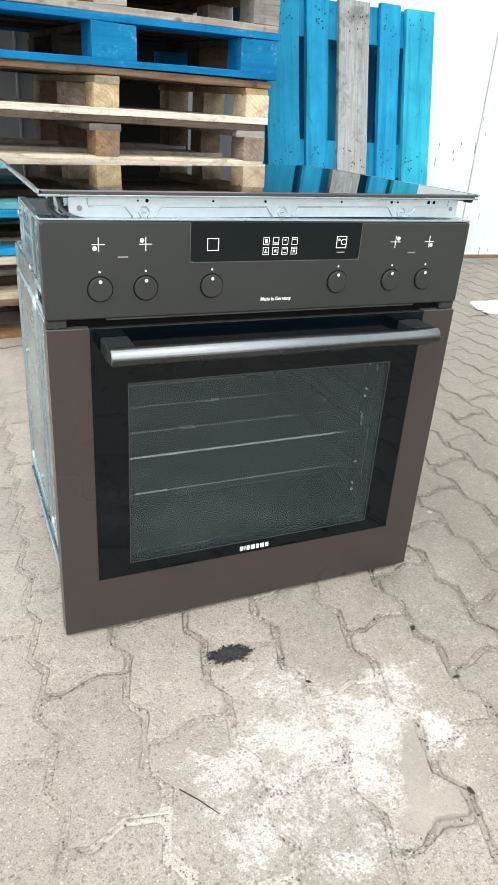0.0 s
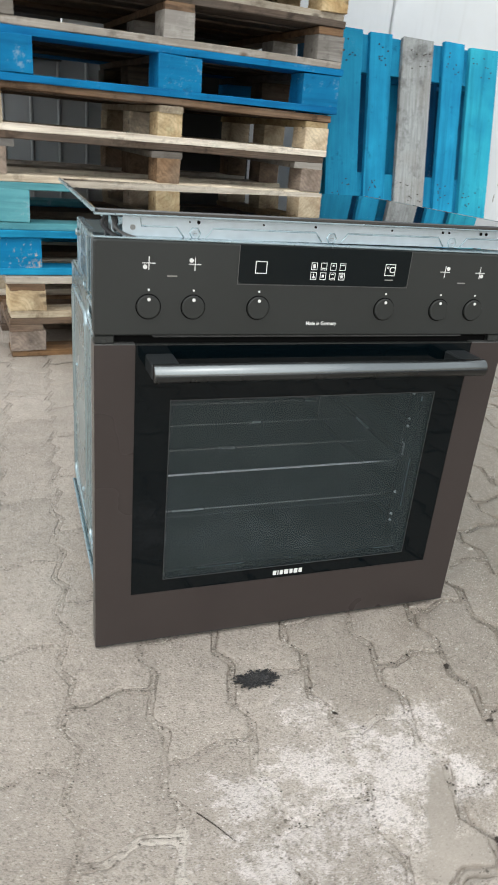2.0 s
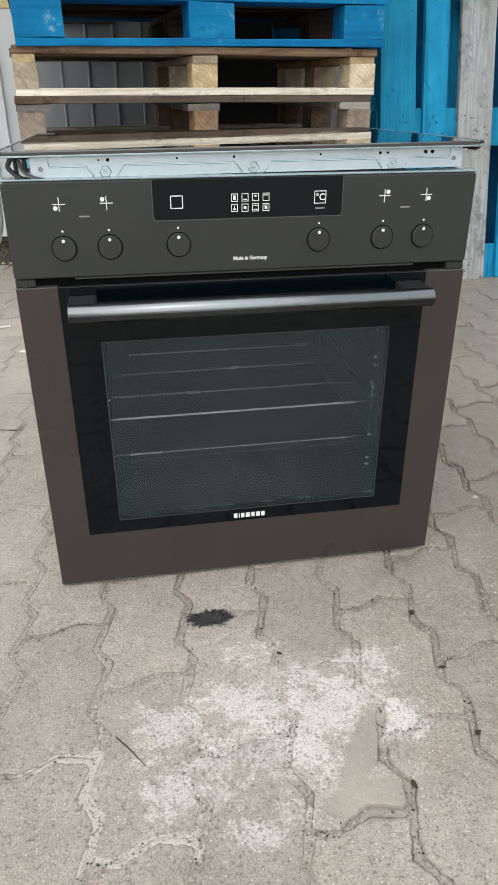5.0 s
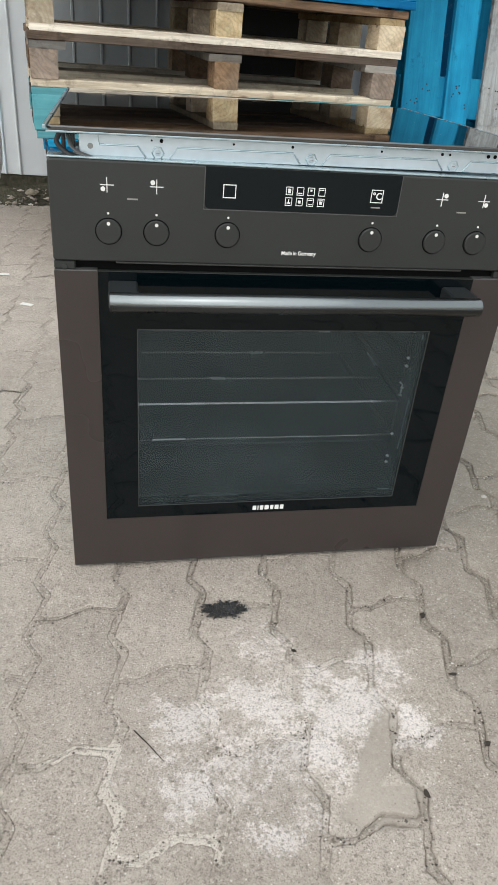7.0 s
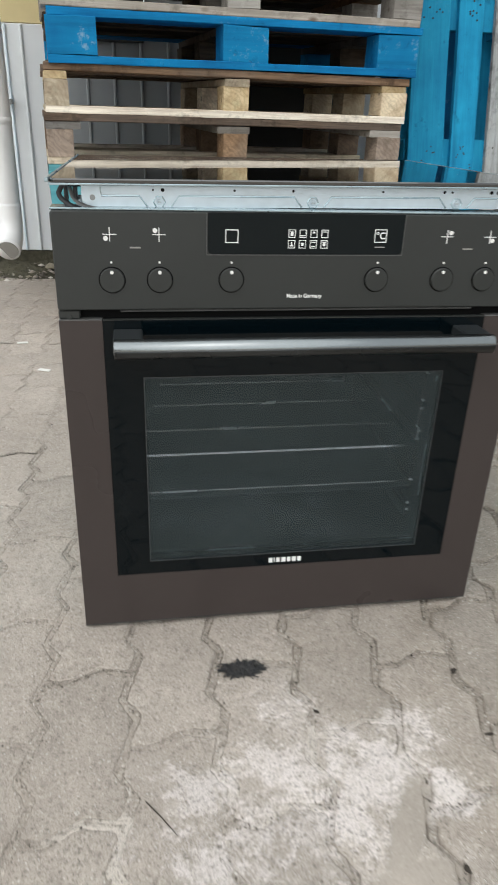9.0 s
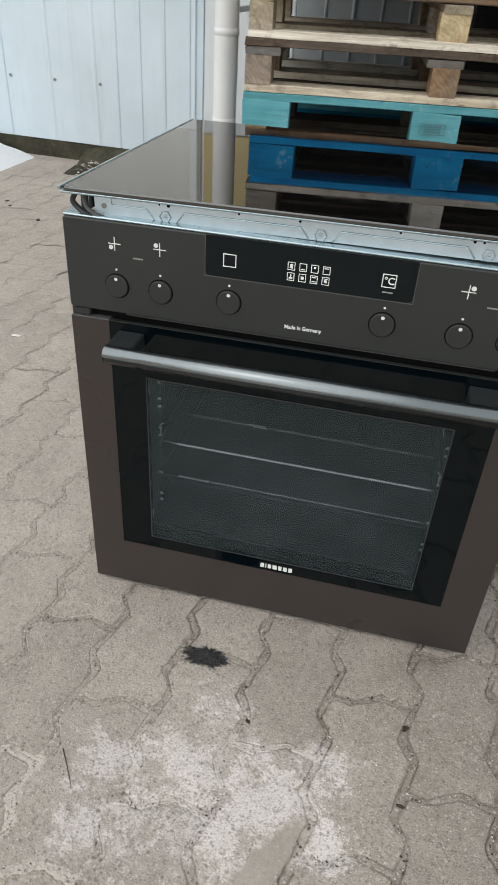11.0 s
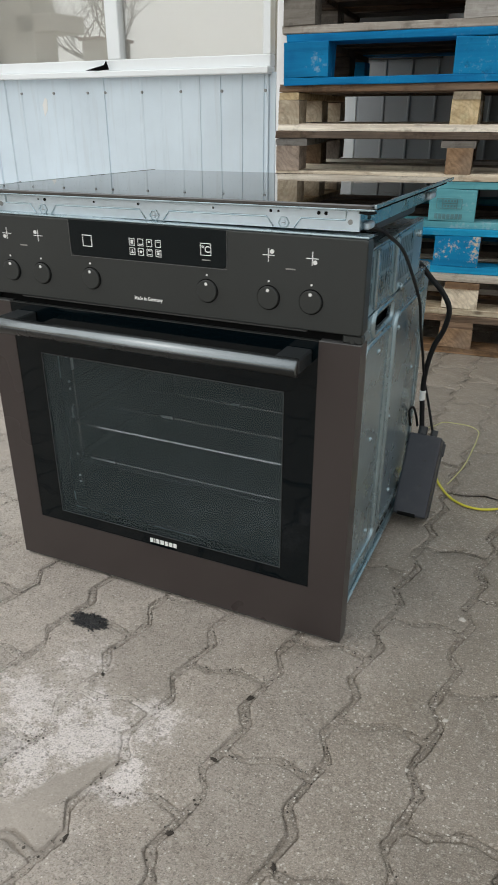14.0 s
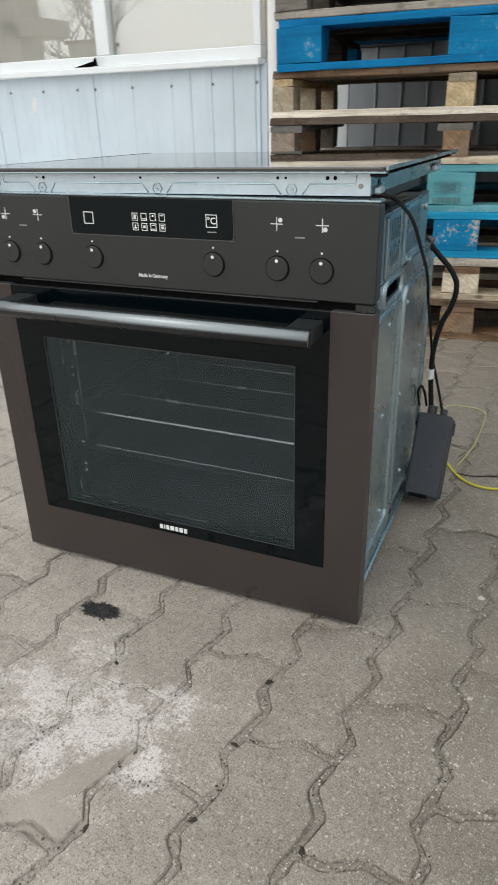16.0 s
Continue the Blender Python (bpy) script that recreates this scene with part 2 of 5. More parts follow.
    bloom = n.maths("MAXIMUM", bloom, n.maths("MULTIPLY", strand, 0.85))
    haze = n.maths("MULTIPLY", cover, n.maths("MULTIPLY", texture, 0.20))
    col = n.mix(haze, col, (0.540, 0.495, 0.448))
    col = n.mix(n.maths("MULTIPLY", n.maths("MULTIPLY", bloom, n.maths("MULTIPLY_ADD", n.noise(at, 34.0, 7, 0.7), 1.1, 0.32)), 0.94), col, (0.775, 0.706, 0.676))
    col = n.mix(n.maths("MULTIPLY", wiped, 0.54), col, (0.262, 0.230, 0.194))
    # coarse aggregate, then single grains
    a1, a2, a_near = grains(235.0)
    solid = n.ramp(a_near, [(0.35, (1, 1, 1)), (0.62, (0, 0, 0))])
    col = n.mix(n.maths("MULTIPLY", n.mask(a1, 0.80, 0.90), n.maths("MULTIPLY", solid, n.maths("MULTIPLY", texture, 0.70 if sand else 0.48))), col, (0.612, 0.555, 0.487))
    col = n.mix(n.maths("MULTIPLY", n.mask(a2, 0.78, 0.90), n.maths("MULTIPLY", solid, n.maths("MULTIPLY", texture, 0.75 if sand else 0.50))), col, (0.127, 0.108, 0.086))
    col = n.mix(n.maths("MULTIPLY", n.mask(salt, 0.53, 0.60), n.maths("MULTIPLY", texture, 0.46)), col, (0.591, 0.535, 0.463))
    col = n.mix(n.maths("MULTIPLY", n.mask(pepper, 0.545, 0.62), n.maths("MULTIPLY", texture, 0.56)), col, (0.107, 0.090, 0.071))
    g1, g2, near = grains(400.0)
    core = n.ramp(near, [(0.25, (1, 1, 1)), (0.5, (0, 0, 0))])
    col = n.mix(n.maths("MULTIPLY", n.mask(g1, 0.955, 0.975), n.maths("MULTIPLY", core, n.maths("MULTIPLY", texture, 0.85))), col, (0.774, 0.740, 0.683))
    col = n.mix(n.maths("MULTIPLY", n.mask(g2, 0.975, 0.99), n.maths("MULTIPLY", core, 0.55)), col, (0.061, 0.050, 0.040))
    col = n.mix(n.maths("MULTIPLY", n.mask(pits, 0.595, 0.65), n.maths("MULTIPLY", texture, 0.55)), col, (0.098, 0.080, 0.062))
    if not sand:
        info = n.add("ObjectInfo")
        hsv = n.add("HueSaturation")
        n.link(n.maths("MULTIPLY_ADD", info.outputs["Random"], 0.14, 0.93), hsv.inputs["Value"])
        n.link(col, hsv.inputs["Color"])
        col = hsv.outputs[0]
    n.set(Base_Color=col, Roughness=n.maths("MULTIPLY_ADD", browner, -0.38, n.maths("MULTIPLY_ADD", wiped, -0.12, 0.84)))
    relief = n.maths("MULTIPLY_ADD", fine, 0.8, n.maths("MULTIPLY_ADD", n.noise(at, 120.0, 6, 0.75), 0.8, n.maths("MULTIPLY_ADD", pits, -0.5, mid)))
    n.bump(n.maths("MULTIPLY", relief, texture), 0.85, 0.0028)
    return n.mat


def galvanised(name, colour=(0.55, 0.60, 0.61), rough=0.38):
    """Zinc-coated sheet with soft spangle and handling marks."""
    n = Nodes(name)
    at = n.coords("Object", shift=3.0)
    spangle = n.add("TexVoronoi")
    spangle.inputs["Scale"].default_value = 90.0
    n.link(at, spangle.inputs["Vector"])
    cloud = n.noise(at, 9.0, 5)
    col = n.ramp(n.maths("MULTIPLY_ADD", spangle.outputs["Distance"], 0.25, n.maths("MULTIPLY", cloud, 0.8)),
                 [(0.25, tuple(c * 0.88 for c in colour)), (0.75, tuple(min(1, c * 1.08) for c in colour))])
    n.set(Base_Color=col, Metallic=0.85, Roughness=n.maths("MULTIPLY_ADD", cloud, 0.16, rough - 0.08))
    n.bump(n.noise(at, 9.0, 2), 0.07, 0.003)
    return n.mat


def clear_glass(name, tint=(0.35, 0.37, 0.37), least=0.045, gloss=0.02):
    """Flat pane: tinted see-through with the gloss of glass, stronger at a slant."""
    n = Nodes(name)
    see, shine, mix, slant = n.add("BsdfTransparent"), n.add("BsdfGlossy"), n.add("MixShader"), n.add("LayerWeight")
    see.inputs["Color"].default_value = (*tint, 1)
    shine.inputs["Roughness"].default_value = gloss
    steep = n.maths("POWER", slant.outputs["Facing"], 4.5)
    n.link(n.maths("MULTIPLY_ADD", steep, 1 - least, least), mix.inputs[0])
    slant.inputs["Blend"].default_value = 0.5
    n.link(see.outputs[0], mix.inputs[1])
    n.link(shine.outputs[0], mix.inputs[2])
    n.link(mix.outputs[0], n.out.inputs["Surface"])
    return n.mat


def hazy_glass(name):
    """Oven window: dark tinted pane with an even bluish haze mixed into its colour and dried smears on its lower half.
    """
    n = Nodes(name)
    see, dust, shine = n.add("BsdfTransparent"), n.add("BsdfDiffuse"), n.add("BsdfGlossy")
    film, gloss, slant = n.add("MixShader"), n.add("MixShader"), n.add("LayerWeight")
    see.inputs["Color"].default_value = (0.60, 0.61, 0.62, 1)
    at = n.coords("Object")
    smear = n.mask(n.noise(n.coords("Object", (1, 1, 0.8)), 24.0, 6, 0.6, 1.6), 0.50, 0.70)
    parts = n.add("SeparateXYZ")
    n.link(at, parts.inputs[0])
    low = n.mask(n.maths("MULTIPLY", parts.outputs["Z"], -1.0), -0.24, -0.14)
    # bluish diffuse share: an even haze over the whole pane, stronger at the smears
    dust.inputs["Color"].default_value = (0.235, 0.325, 0.350, 1)
    n.link(n.maths("MULTIPLY_ADD", n.maths("MULTIPLY", smear, n.maths("MULTIPLY_ADD", low, 0.85, 0.15)), 0.120, 0.040), film.inputs[0])
    n.link(see.outputs[0], film.inputs[1])
    n.link(dust.outputs[0], film.inputs[2])
    shine.inputs["Roughness"].default_value = 0.03
    shine.inputs["Color"].default_value = (0.78, 0.94, 1.0, 1)
    n.link(n.maths("MULTIPLY_ADD", n.maths("POWER", slant.outputs["Facing"], 4.5), 0.95, 0.031), gloss.inputs[0])
    n.link(film.outputs[0], gloss.inputs[1])
    n.link(shine.outputs[0], gloss.inputs[2])
    n.link(gloss.outputs[0], n.out.inputs["Surface"])
    return n.mat


def glass_black(name, colour=(0.006, 0.0065, 0.007), rough=0.03, ior=1.5):
    """Black-backed glass with faint smears."""
    n = Nodes(name)
    at = n.coords("Object")
    smear = n.noise(at, 12.0, 6, 0.7)
    n.set(Base_Color=colour, IOR=ior, Roughness=n.maths("MULTIPLY_ADD", n.mask(smear, 0.5, 0.8), 0.10, rough))
    return n.mat


def sheet_wall(name, colour, dirt):
    """Painted sheet wall, dusty towards blotches, faint drips."""
    n = Nodes(name)
    at = n.coords("Object")
    drip = n.noise(n.coords("Object", (14, 14, 1.1)), 1.4, 6, 0.6)
    broad, fine = n.noise(at, 2.0, 5), n.noise(at, 90.0, 4)
    col = n.ramp(broad, [(0.3, tuple(c * 0.90 for c in colour)), (0.7, tuple(min(1, c * 1.06) for c in colour))])
    col = n.mix(n.maths("MULTIPLY", n.mask(drip, 0.55, 0.85), dirt), col, (0.33, 0.31, 0.28))
    n.set(Base_Color=col, Roughness=n.maths("MULTIPLY_ADD", broad, 0.2, 0.32))
    n.bump(n.maths("MULTIPLY_ADD", n.noise(at, 3.0, 2), 2.0, fine), 0.12, 0.004)
    return n.mat


M = {
    "stone": concrete("paving_concrete"),
    "sand": concrete("joint_sand", sand=True),
    "panel": plain("panel_grey_brown", (0.0282, 0.0308, 0.0292), 0.42, 0.15, 0.06, 60, 0.05, 0.0002),
    "door": plain("door_brown", (0.0485, 0.0385, 0.0365), 0.30, 0.15, 0.05, 40, 0.03, 0.0002),
    "black_glass": glass_black("black_door_glass", (0.0012, 0.0036, 0.0050), 0.03, 1.31),
    "display": glass_black("display_glass", (0.0035, 0.0068, 0.0082), 0.06, 1.33),
    "hob_glass": glass_black("hob_glass", (0.003, 0.003, 0.003), 0.012, 2.2),
    "window": hazy_glass("oven_window_glass"),
    "pane": clear_glass("house_pane_glass", (0.99, 0.99, 0.98), 0.20, 0.015),
    "print": plain("white_print", (0.80, 0.80, 0.78), 0.5, 0, 0.02, 40, 0.0),
    "grey_print": plain("grey_print", (0.28, 0.27, 0.25), 0.5, 0, 0.05, 40, 0.0),
    "handle": plain("handle_metal", (0.245, 0.265, 0.272), 0.22, 1.0, 0.06, 80, 0.05, 0.0002),
    # shaded copy of the handle metal
    "underside": plain("handle_underside", (0.060, 0.064, 0.066), 0.26, 0.9, 0.06, 80, 0.05, 0.0002),
    "bracket": plain("handle_foot_grey", (0.030, 0.034, 0.036), 0.34, 0.2, 0.06, 60, 0.05),
    "dark": plain("dark_plastic", (0.030, 0.031, 0.033), 0.45, 0, 0.12, 40, 0.08),
    "box": plain("box_plastic", (0.025, 0.027, 0.036), 0.42, 0, 0.12, 30, 0.1, grime=0.2),
    "cable": plain("cable_rubber", (0.006, 0.006, 0.0065), 0.48, 0, 0.1, 60, 0.05, shine=0.25),
    "yellow": plain("earth_wire", (0.62, 0.56, 0.05), 0.45, 0, 0.1, 60, 0.05),
    "pale_wire": plain("pale_wire", (0.50, 0.48, 0.22), 0.5, 0, 0.1, 60, 0.05),
    "steel": galvanised("zinc_sheet", (0.40, 0.495, 0.53), 0.27),
    "hob_steel": galvanised("hob_frame_sheet", (0.63, 0.71, 0.765), 0.45),
    "enamel": plain("oven_enamel", (0.062, 0.070, 0.074), 0.95, 0, 0.25, 12, 0.0, shine=0.05),
    "rail_end": plain("rail_end_chrome", (0.95, 0.95, 0.95), 0.55, 1.0, 0.03, 60, 0.02),
    "front_wire": plain("front_wire_chrome", (0.98, 0.98, 0.98), 0.20, 1.0, 0.02, 60, 0.02),
    "chrome": plain("chrome_wire", (0.95, 0.95, 0.95), 0.24, 1.0, 0.03, 60, 0.02),
    "screw": plain("screw_metal", (0.30, 0.31, 0.31), 0.35, 0.9, 0.1, 60, 0.05),
    # near-black colour, mostly to paint the shade in gaps and openings
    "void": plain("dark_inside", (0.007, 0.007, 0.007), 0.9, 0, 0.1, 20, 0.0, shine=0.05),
    "wood": wood("pallet_wood", (0.76, 0.67, 0.52), (0.40, 0.30, 0.20), 0.28),
    "wood_block": wood("pallet_wood_block", (0.80, 0.65, 0.42), (0.48, 0.33, 0.18), 0.35, (7, 7, 11), 0.2),
    "brown_block": wood("brown_wood_block", (0.34, 0.23, 0.15), (0.15, 0.095, 0.06), 0.4, (7, 7, 11), 0.2),
    "wood_old": wood("pallet_wood_old", (0.235, 0.142, 0.080), (0.064, 0.038, 0.023), 0.3),
    # far darker than the other wood: paints the shade inside sprayed pallets
    "wood_shade": wood("shade_inner_wood", (0.085, 0.060, 0.042), (0.032, 0.022, 0.015), 0.3),
    # black that paints the deep shade behind the pallet stack
    "shade_black": plain("shade_black_board", (0.024, 0.024, 0.023), 0.7, 0, 0.3, 12, 0.3, 0.001),
    # darker copy of the wall sheet: the shade behind the stack, as colour
    "shaded_sheet": sheet_wall("shaded_grey_sheet", (0.33, 0.35, 0.365), 0.4),
    "wood_grey": wood("pallet_wood_grey", (0.40, 0.37, 0.33), (0.21, 0.185, 0.16), 0.8),
    "blue": painted_wood("blue_paint_wood", (0.004, 0.205, 0.44), (0.002, 0.105, 0.265), 0.22),
    "blue_worn": painted_wood("worn_blue_paint_wood", (0.005, 0.22, 0.45), (0.003, 0.12, 0.29), 0.45, 0.60),
    "blue_chipped": painted_wood("chipped_blue_paint_wood", (0.006, 0.24, 0.46), (0.003, 0.13, 0.30), 0.95, 0.575, bare=(0.60, 0.48, 0.34)),
    "deep_blue": painted_wood("deep_blue_paint_wood", (0.004, 0.11, 0.25), (0.002, 0.055, 0.14), 0.2),
    "slat_grey": wood("grey_slat_wood", (0.36, 0.385, 0.39), (0.19, 0.195, 0.19), 0.8),
    "teal": painted_wood("teal_paint_wood", (0.14, 0.39, 0.43), (0.07, 0.25, 0.29), 0.5),
    "sky_blue": painted_wood("sky_blue_paint_wood", (0.016, 0.30, 0.50), (0.006, 0.16, 0.32), 0.10, 0.64),
    "cyan": painted_wood("cyan_paint_wood", (0.030, 0.37, 0.48), (0.012, 0.22, 0.36), 0.12, 0.64),
    "wall": sheet_wall("grey_sheet_wall", (0.66, 0.755, 0.825), 0.30),
    "white_wall": sheet_wall("white_sheet_wall", (0.735, 0.765, 0.785), 0.22),
    "frame": plain("white_window_plastic", (0.87, 0.90, 0.91), 0.35, 0, 0.04, 12, 0.05, grime=0.08),
    "yellow_wall": plain("ochre_wall", (0.66, 0.55, 0.30), 0.8, 0, 0.1, 12, 0.3, 0.002),
    "room": plain("curtained_room", (0.62, 0.60, 0.555), 0.9, 0, 0.08, 4, 0.0),
    "plinth": plain("mossy_plinth", (0.075, 0.070, 0.050), 0.95, 0, 0.6, 40, 1.0, 0.02, shine=0.1),
    "snow": plain("old_snow", (0.78, 0.79, 0.81), 0.75, 0, 0.06, 16, 0.7, 0.01),
    "rock": plain("field_stone", (0.25, 0.22, 0.165), 0.9, 0, 0.55, 60, 0.9, 0.006),
    "pipe": plain("white_pipe_plastic", (0.80, 0.80, 0.80), 0.4, 0, 0.05, 14, 0.05, grime=0.2),
    "tar": plain("tar", (0.022, 0.023, 0.026), 0.30, 0, 0.7, 1100, 1.0, 0.002, grime=0.8),
    "tar_dust": plain("dusty_tar", (0.13, 0.125, 0.12), 0.7, 0, 0.4, 300, 0.3),
    "chip": plain("pale_stone_chip", (0.50, 0.46, 0.41), 0.7, 0, 0.15, 90, 0.3),
    "paper": plain("paper_scrap", (0.75, 0.74, 0.70), 0.8, 0, 0.05, 40, 0.1),
    "leaf": plain("dead_leaf", (0.036, 0.028, 0.021), 0.8, 0, 0.3, 60, 0.3),
    "facade": plain("dull_facade", (0.46, 0.43, 0.38), 0.85, 0, 0.06, 2, 0.1),
    "roof": plain("roof_tiles", (0.22, 0.12, 0.09), 0.8, 0, 0.2, 6, 0.2),
    "bark": plain("bark", (0.085, 0.072, 0.06), 0.9, 0, 0.3, 20, 0.6),
    "label": plain("white_label", (0.78, 0.78, 0.76), 0.5, 0, 0.03, 40, 0.0),
    "rust": plain("rust_stain", (0.20, 0.125, 0.07), 0.85, 0, 0.4, 50, 0.3),
    "rim": plain("dark_grey_rim", (0.10, 0.10, 0.098), 0.4, 0, 0.05, 40, 0.0),
    "stamp": plain("grey_stamp", (0.10, 0.22, 0.24), 0.8, 0, 0.2, 60, 0.0),
}


# ---- mesh helpers ----
def mesh_of(name, bm, material, smooth=False):
    bmesh.ops.recalc_face_normals(bm, faces=bm.faces[:])
    me = bpy.data.meshes.new(name)
    bm.to_mesh(me)
    bm.free()
    if smooth:
        for p in me.polygons:
            p.use_smooth = True
    me.materials.append(material)
    return me


def thing(name, at=None, label="", category="", group="", kind=""):
    ob = new(name)
    ob.empty_display_size = 0.05
    if at is not None:
        ob.matrix_world = at
    return tagged(ob, label, category, group, kind)


def part(name, bm, material, parent, label="", smooth=False, at=None):
    """Links a bmesh (or a shared mesh) as one mesh object under a thing or part."""
    me = bm if isinstance(bm, bpy.types.Mesh) else mesh_of(name, bm, material, smooth)
    ob = new(name, me)
    ob.parent = parent
    if at is not None:
        ob.matrix_basis = at
    return tagged(ob, label)


def solo(name, bm, material, label, category, kind="", smooth=False, at=None, group=""):
    ob = new(name, mesh_of(name, bm, material, smooth))
    if at is not None:
        ob.matrix_world = at
    return tagged(ob, label, category, group, kind)


def box(lo, hi, bevel=0.002, seg=1, bm=None, turn=None):
    """A box from corner to corner with rounded edges, added to bm."""
    made = bmesh.new()
    bmesh.ops.create_cube(made, size=1)
    lo, hi = Vector(lo), Vector(hi)
    bmesh.ops.scale(made, vec=hi - lo, verts=made.verts)
    bmesh.ops.translate(made, vec=(lo + hi) / 2, verts=made.verts)
    if bevel:
        bmesh.ops.bevel(made, geom=made.edges[:], offset=bevel, segments=seg, affect="EDGES", profile=0.5)
    if turn is not None:
        bmesh.ops.transform(made, matrix=turn, verts=made.verts)
    return join(bm, made)


def join(bm, made):
    if bm is None:
        return made
    me = bpy.data.meshes.new("tmp")
    made.to_mesh(me)
    made.free()
    bm.from_mesh(me)
    bpy.data.meshes.remove(me)
    return bm


def tube(points, radius, sides=10, bm=None, closed=False, flat=1.0):
    """A round bar along a line of points; radius may be a list."""
    bm = bm or bmesh.new()
    pts = [Vector(p) for p in points]
    count = len(pts)
    radii = radius if isinstance(radius, (list, tuple)) else [radius] * count
    rings, side = [], None
    for n, p in enumerate(pts):
        a = pts[(n - 1) % count] if closed or n else p
        b = pts[(n + 1) % count] if closed or n < count - 1 else p
        way = (b - a).normalized()
        if side is None:
            side = way.orthogonal().normalized()
        side = (side - way * side.dot(way)).normalized()
        up = way.cross(side)
        rings.append([bm.verts.new(p + radii[n] * (math.cos(q) * side + flat * math.sin(q) * up)) for q in (2 * math.pi * k / sides for k in range(sides))])
    for n in range(count if closed else count - 1):
        r, s = rings[n], rings[(n + 1) % count]
        for k in range(sides):
            bm.faces.new((r[k], r[(k + 1) % sides], s[(k + 1) % sides], s[k]))
    if not closed:
        bm.faces.new(rings[0][::-1])
        bm.faces.new(rings[-1])
    return bm


def smooth_line(points, steps=8):
    """Catmull-Rom through the points."""
    pts = [Vector(p) for p in points]
    out = []
    for n in range(len(pts) - 1):
        p0, p1, p2, p3 = pts[max(n - 1, 0)], pts[n], pts[n + 1], pts[min(n + 2, len(pts) - 1)]
        for k in range(steps):
            t = k / steps
            out.append(0.5 * (2 * p1 + (p2 - p0) * t + (2 * p0 - 5 * p1 + 4 * p2 - p3) * t * t + (3 * p1 - p0 - 3 * p2 + p3) * t ** 3))
    return out + [pts[-1]]


def disc(cx, cz, r, y0, y1, sides=32, bm=None, bevel=0.0):
    """A short cylinder that points along y, from y0 (front) to y1."""
    bm = bm or bmesh.new()
    rings = []
    for rr, y in ((r, y1), (r, y0 + bevel), (r - bevel, y0)) if bevel else ((r, y1), (r, y0)):
        rings.append([bm.verts.new((cx + rr * math.cos(2 * math.pi * k / sides), y, cz + rr * math.sin(2 * math.pi * k / sides))) for k in range(sides)])
    for a, b in zip(rings, rings[1:]):
        for k in range(sides):
            bm.faces.new((a[k], a[(k + 1) % sides], b[(k + 1) % sides], b[k]))
    bm.faces.new(rings[-1])
    bm.faces.new(rings[0][::-1])
    return bm


def plate(outline, holes_at, depth_axis, d0, d1, bm=None):
    """A flat plate cut on a grid: outline (u0, v0, u1, v1) with square holes (u0, v0, u1, v1), between depths d0 and d1 along an axis x, y or z."""
    bm = bm or bmesh.new()
    us = sorted({outline[0], outline[2], *(h[0] for h in holes_at), *(h[2] for h in holes_at)})
    vs = sorted({outline[1], outline[3], *(h[1] for h in holes_at), *(h[3] for h in holes_at)})

    def put(u, v, d):
        return {"x": (d, u, v), "y": (u, d, v), "z": (u, v, d)}[depth_axis]

    verts = {}

    def vert(i, j, k):
        if (i, j, k) not in verts:
            verts[i, j, k] = bm.verts.new(put(us[i], vs[j], (d0, d1)[k]))
        return verts[i, j, k]

    full = set()
    for i in range(len(us) - 1):
        for j in range(len(vs) - 1):
            u, v = (us[i] + us[i + 1]) / 2, (vs[j] + vs[j + 1]) / 2
            if not any(h[0] < u < h[2] and h[1] < v < h[3] for h in holes_at):
                full.add((i, j))
    for i, j in full:
        for k in (0, 1):
            bm.faces.new([vert(i, j, k), vert(i + 1, j, k), vert(i + 1, j + 1, k), vert(i, j + 1, k)])
        for di, dj, a, b in ((-1, 0, (0, 0), (0, 1)), (1, 0, (1, 0), (1, 1)), (0, -1, (0, 0), (1, 0)), (0, 1, (0, 1), (1, 1))):
            if (i + di, j + dj) not in full:
                bm.faces.new([vert(i + a[0], j + a[1], 0), vert(i + b[0], j + b[1], 0), vert(i + b[0], j + b[1], 1), vert(i + a[0], j + a[1], 1)])
    return bm


def rounded(u0, v0, u1, v1, r, steps=4):
    """Corner points of a rounded rectangle."""
    out = []
    for cu, cv, a in ((u1 - r, v1 - r, 0), (u0 + r, v1 - r, 90), (u0 + r, v0 + r, 180), (u1 - r, v0 + r, 270)):
        for k in range(steps + 1):
            q = radians(a + 90 * k / steps)
            out.append((cu + r * math.cos(q), cv + r * math.sin(q)))
    return out


def slab(outline, axis, d0, d1, bevel=0.0):
    """A plate with the given outline (u, v), front at d0, back at d1, front edge rounded by bevel."""
    bm = bmesh.new()

    def put(u, v, d):
        return {"x": (d, u, v), "y": (u, d, v), "z": (u, v, d)}[axis]

    cu, cv = sum(p[0] for p in outline) / len(outline), sum(p[1] for p in outline) / len(outline)
    sign = 1 if d1 > d0 else -1
    rings = [[bm.verts.new(put(u, v, d1)) for u, v in outline]]
    if bevel:
        rings.append([bm.verts.new(put(u, v, d0 + sign * bevel)) for u, v in outline])
        inner = [(u - bevel * (1 if u > cu else -1), v - bevel * (1 if v > cv else -1)) for u, v in outline]
    else:
        inner = outline
    rings.append([bm.verts.new(put(u, v, d0)) for u, v in inner])
    count = len(outline)
    for a, b in zip(rings, rings[1:]):
        for k in range(count):
            bm.faces.new((a[k], a[(k + 1) % count], b[(k + 1) % count], b[k]))
    bm.faces.new(rings[0])
    bm.faces.new(rings[-1][::-1])
    return bm


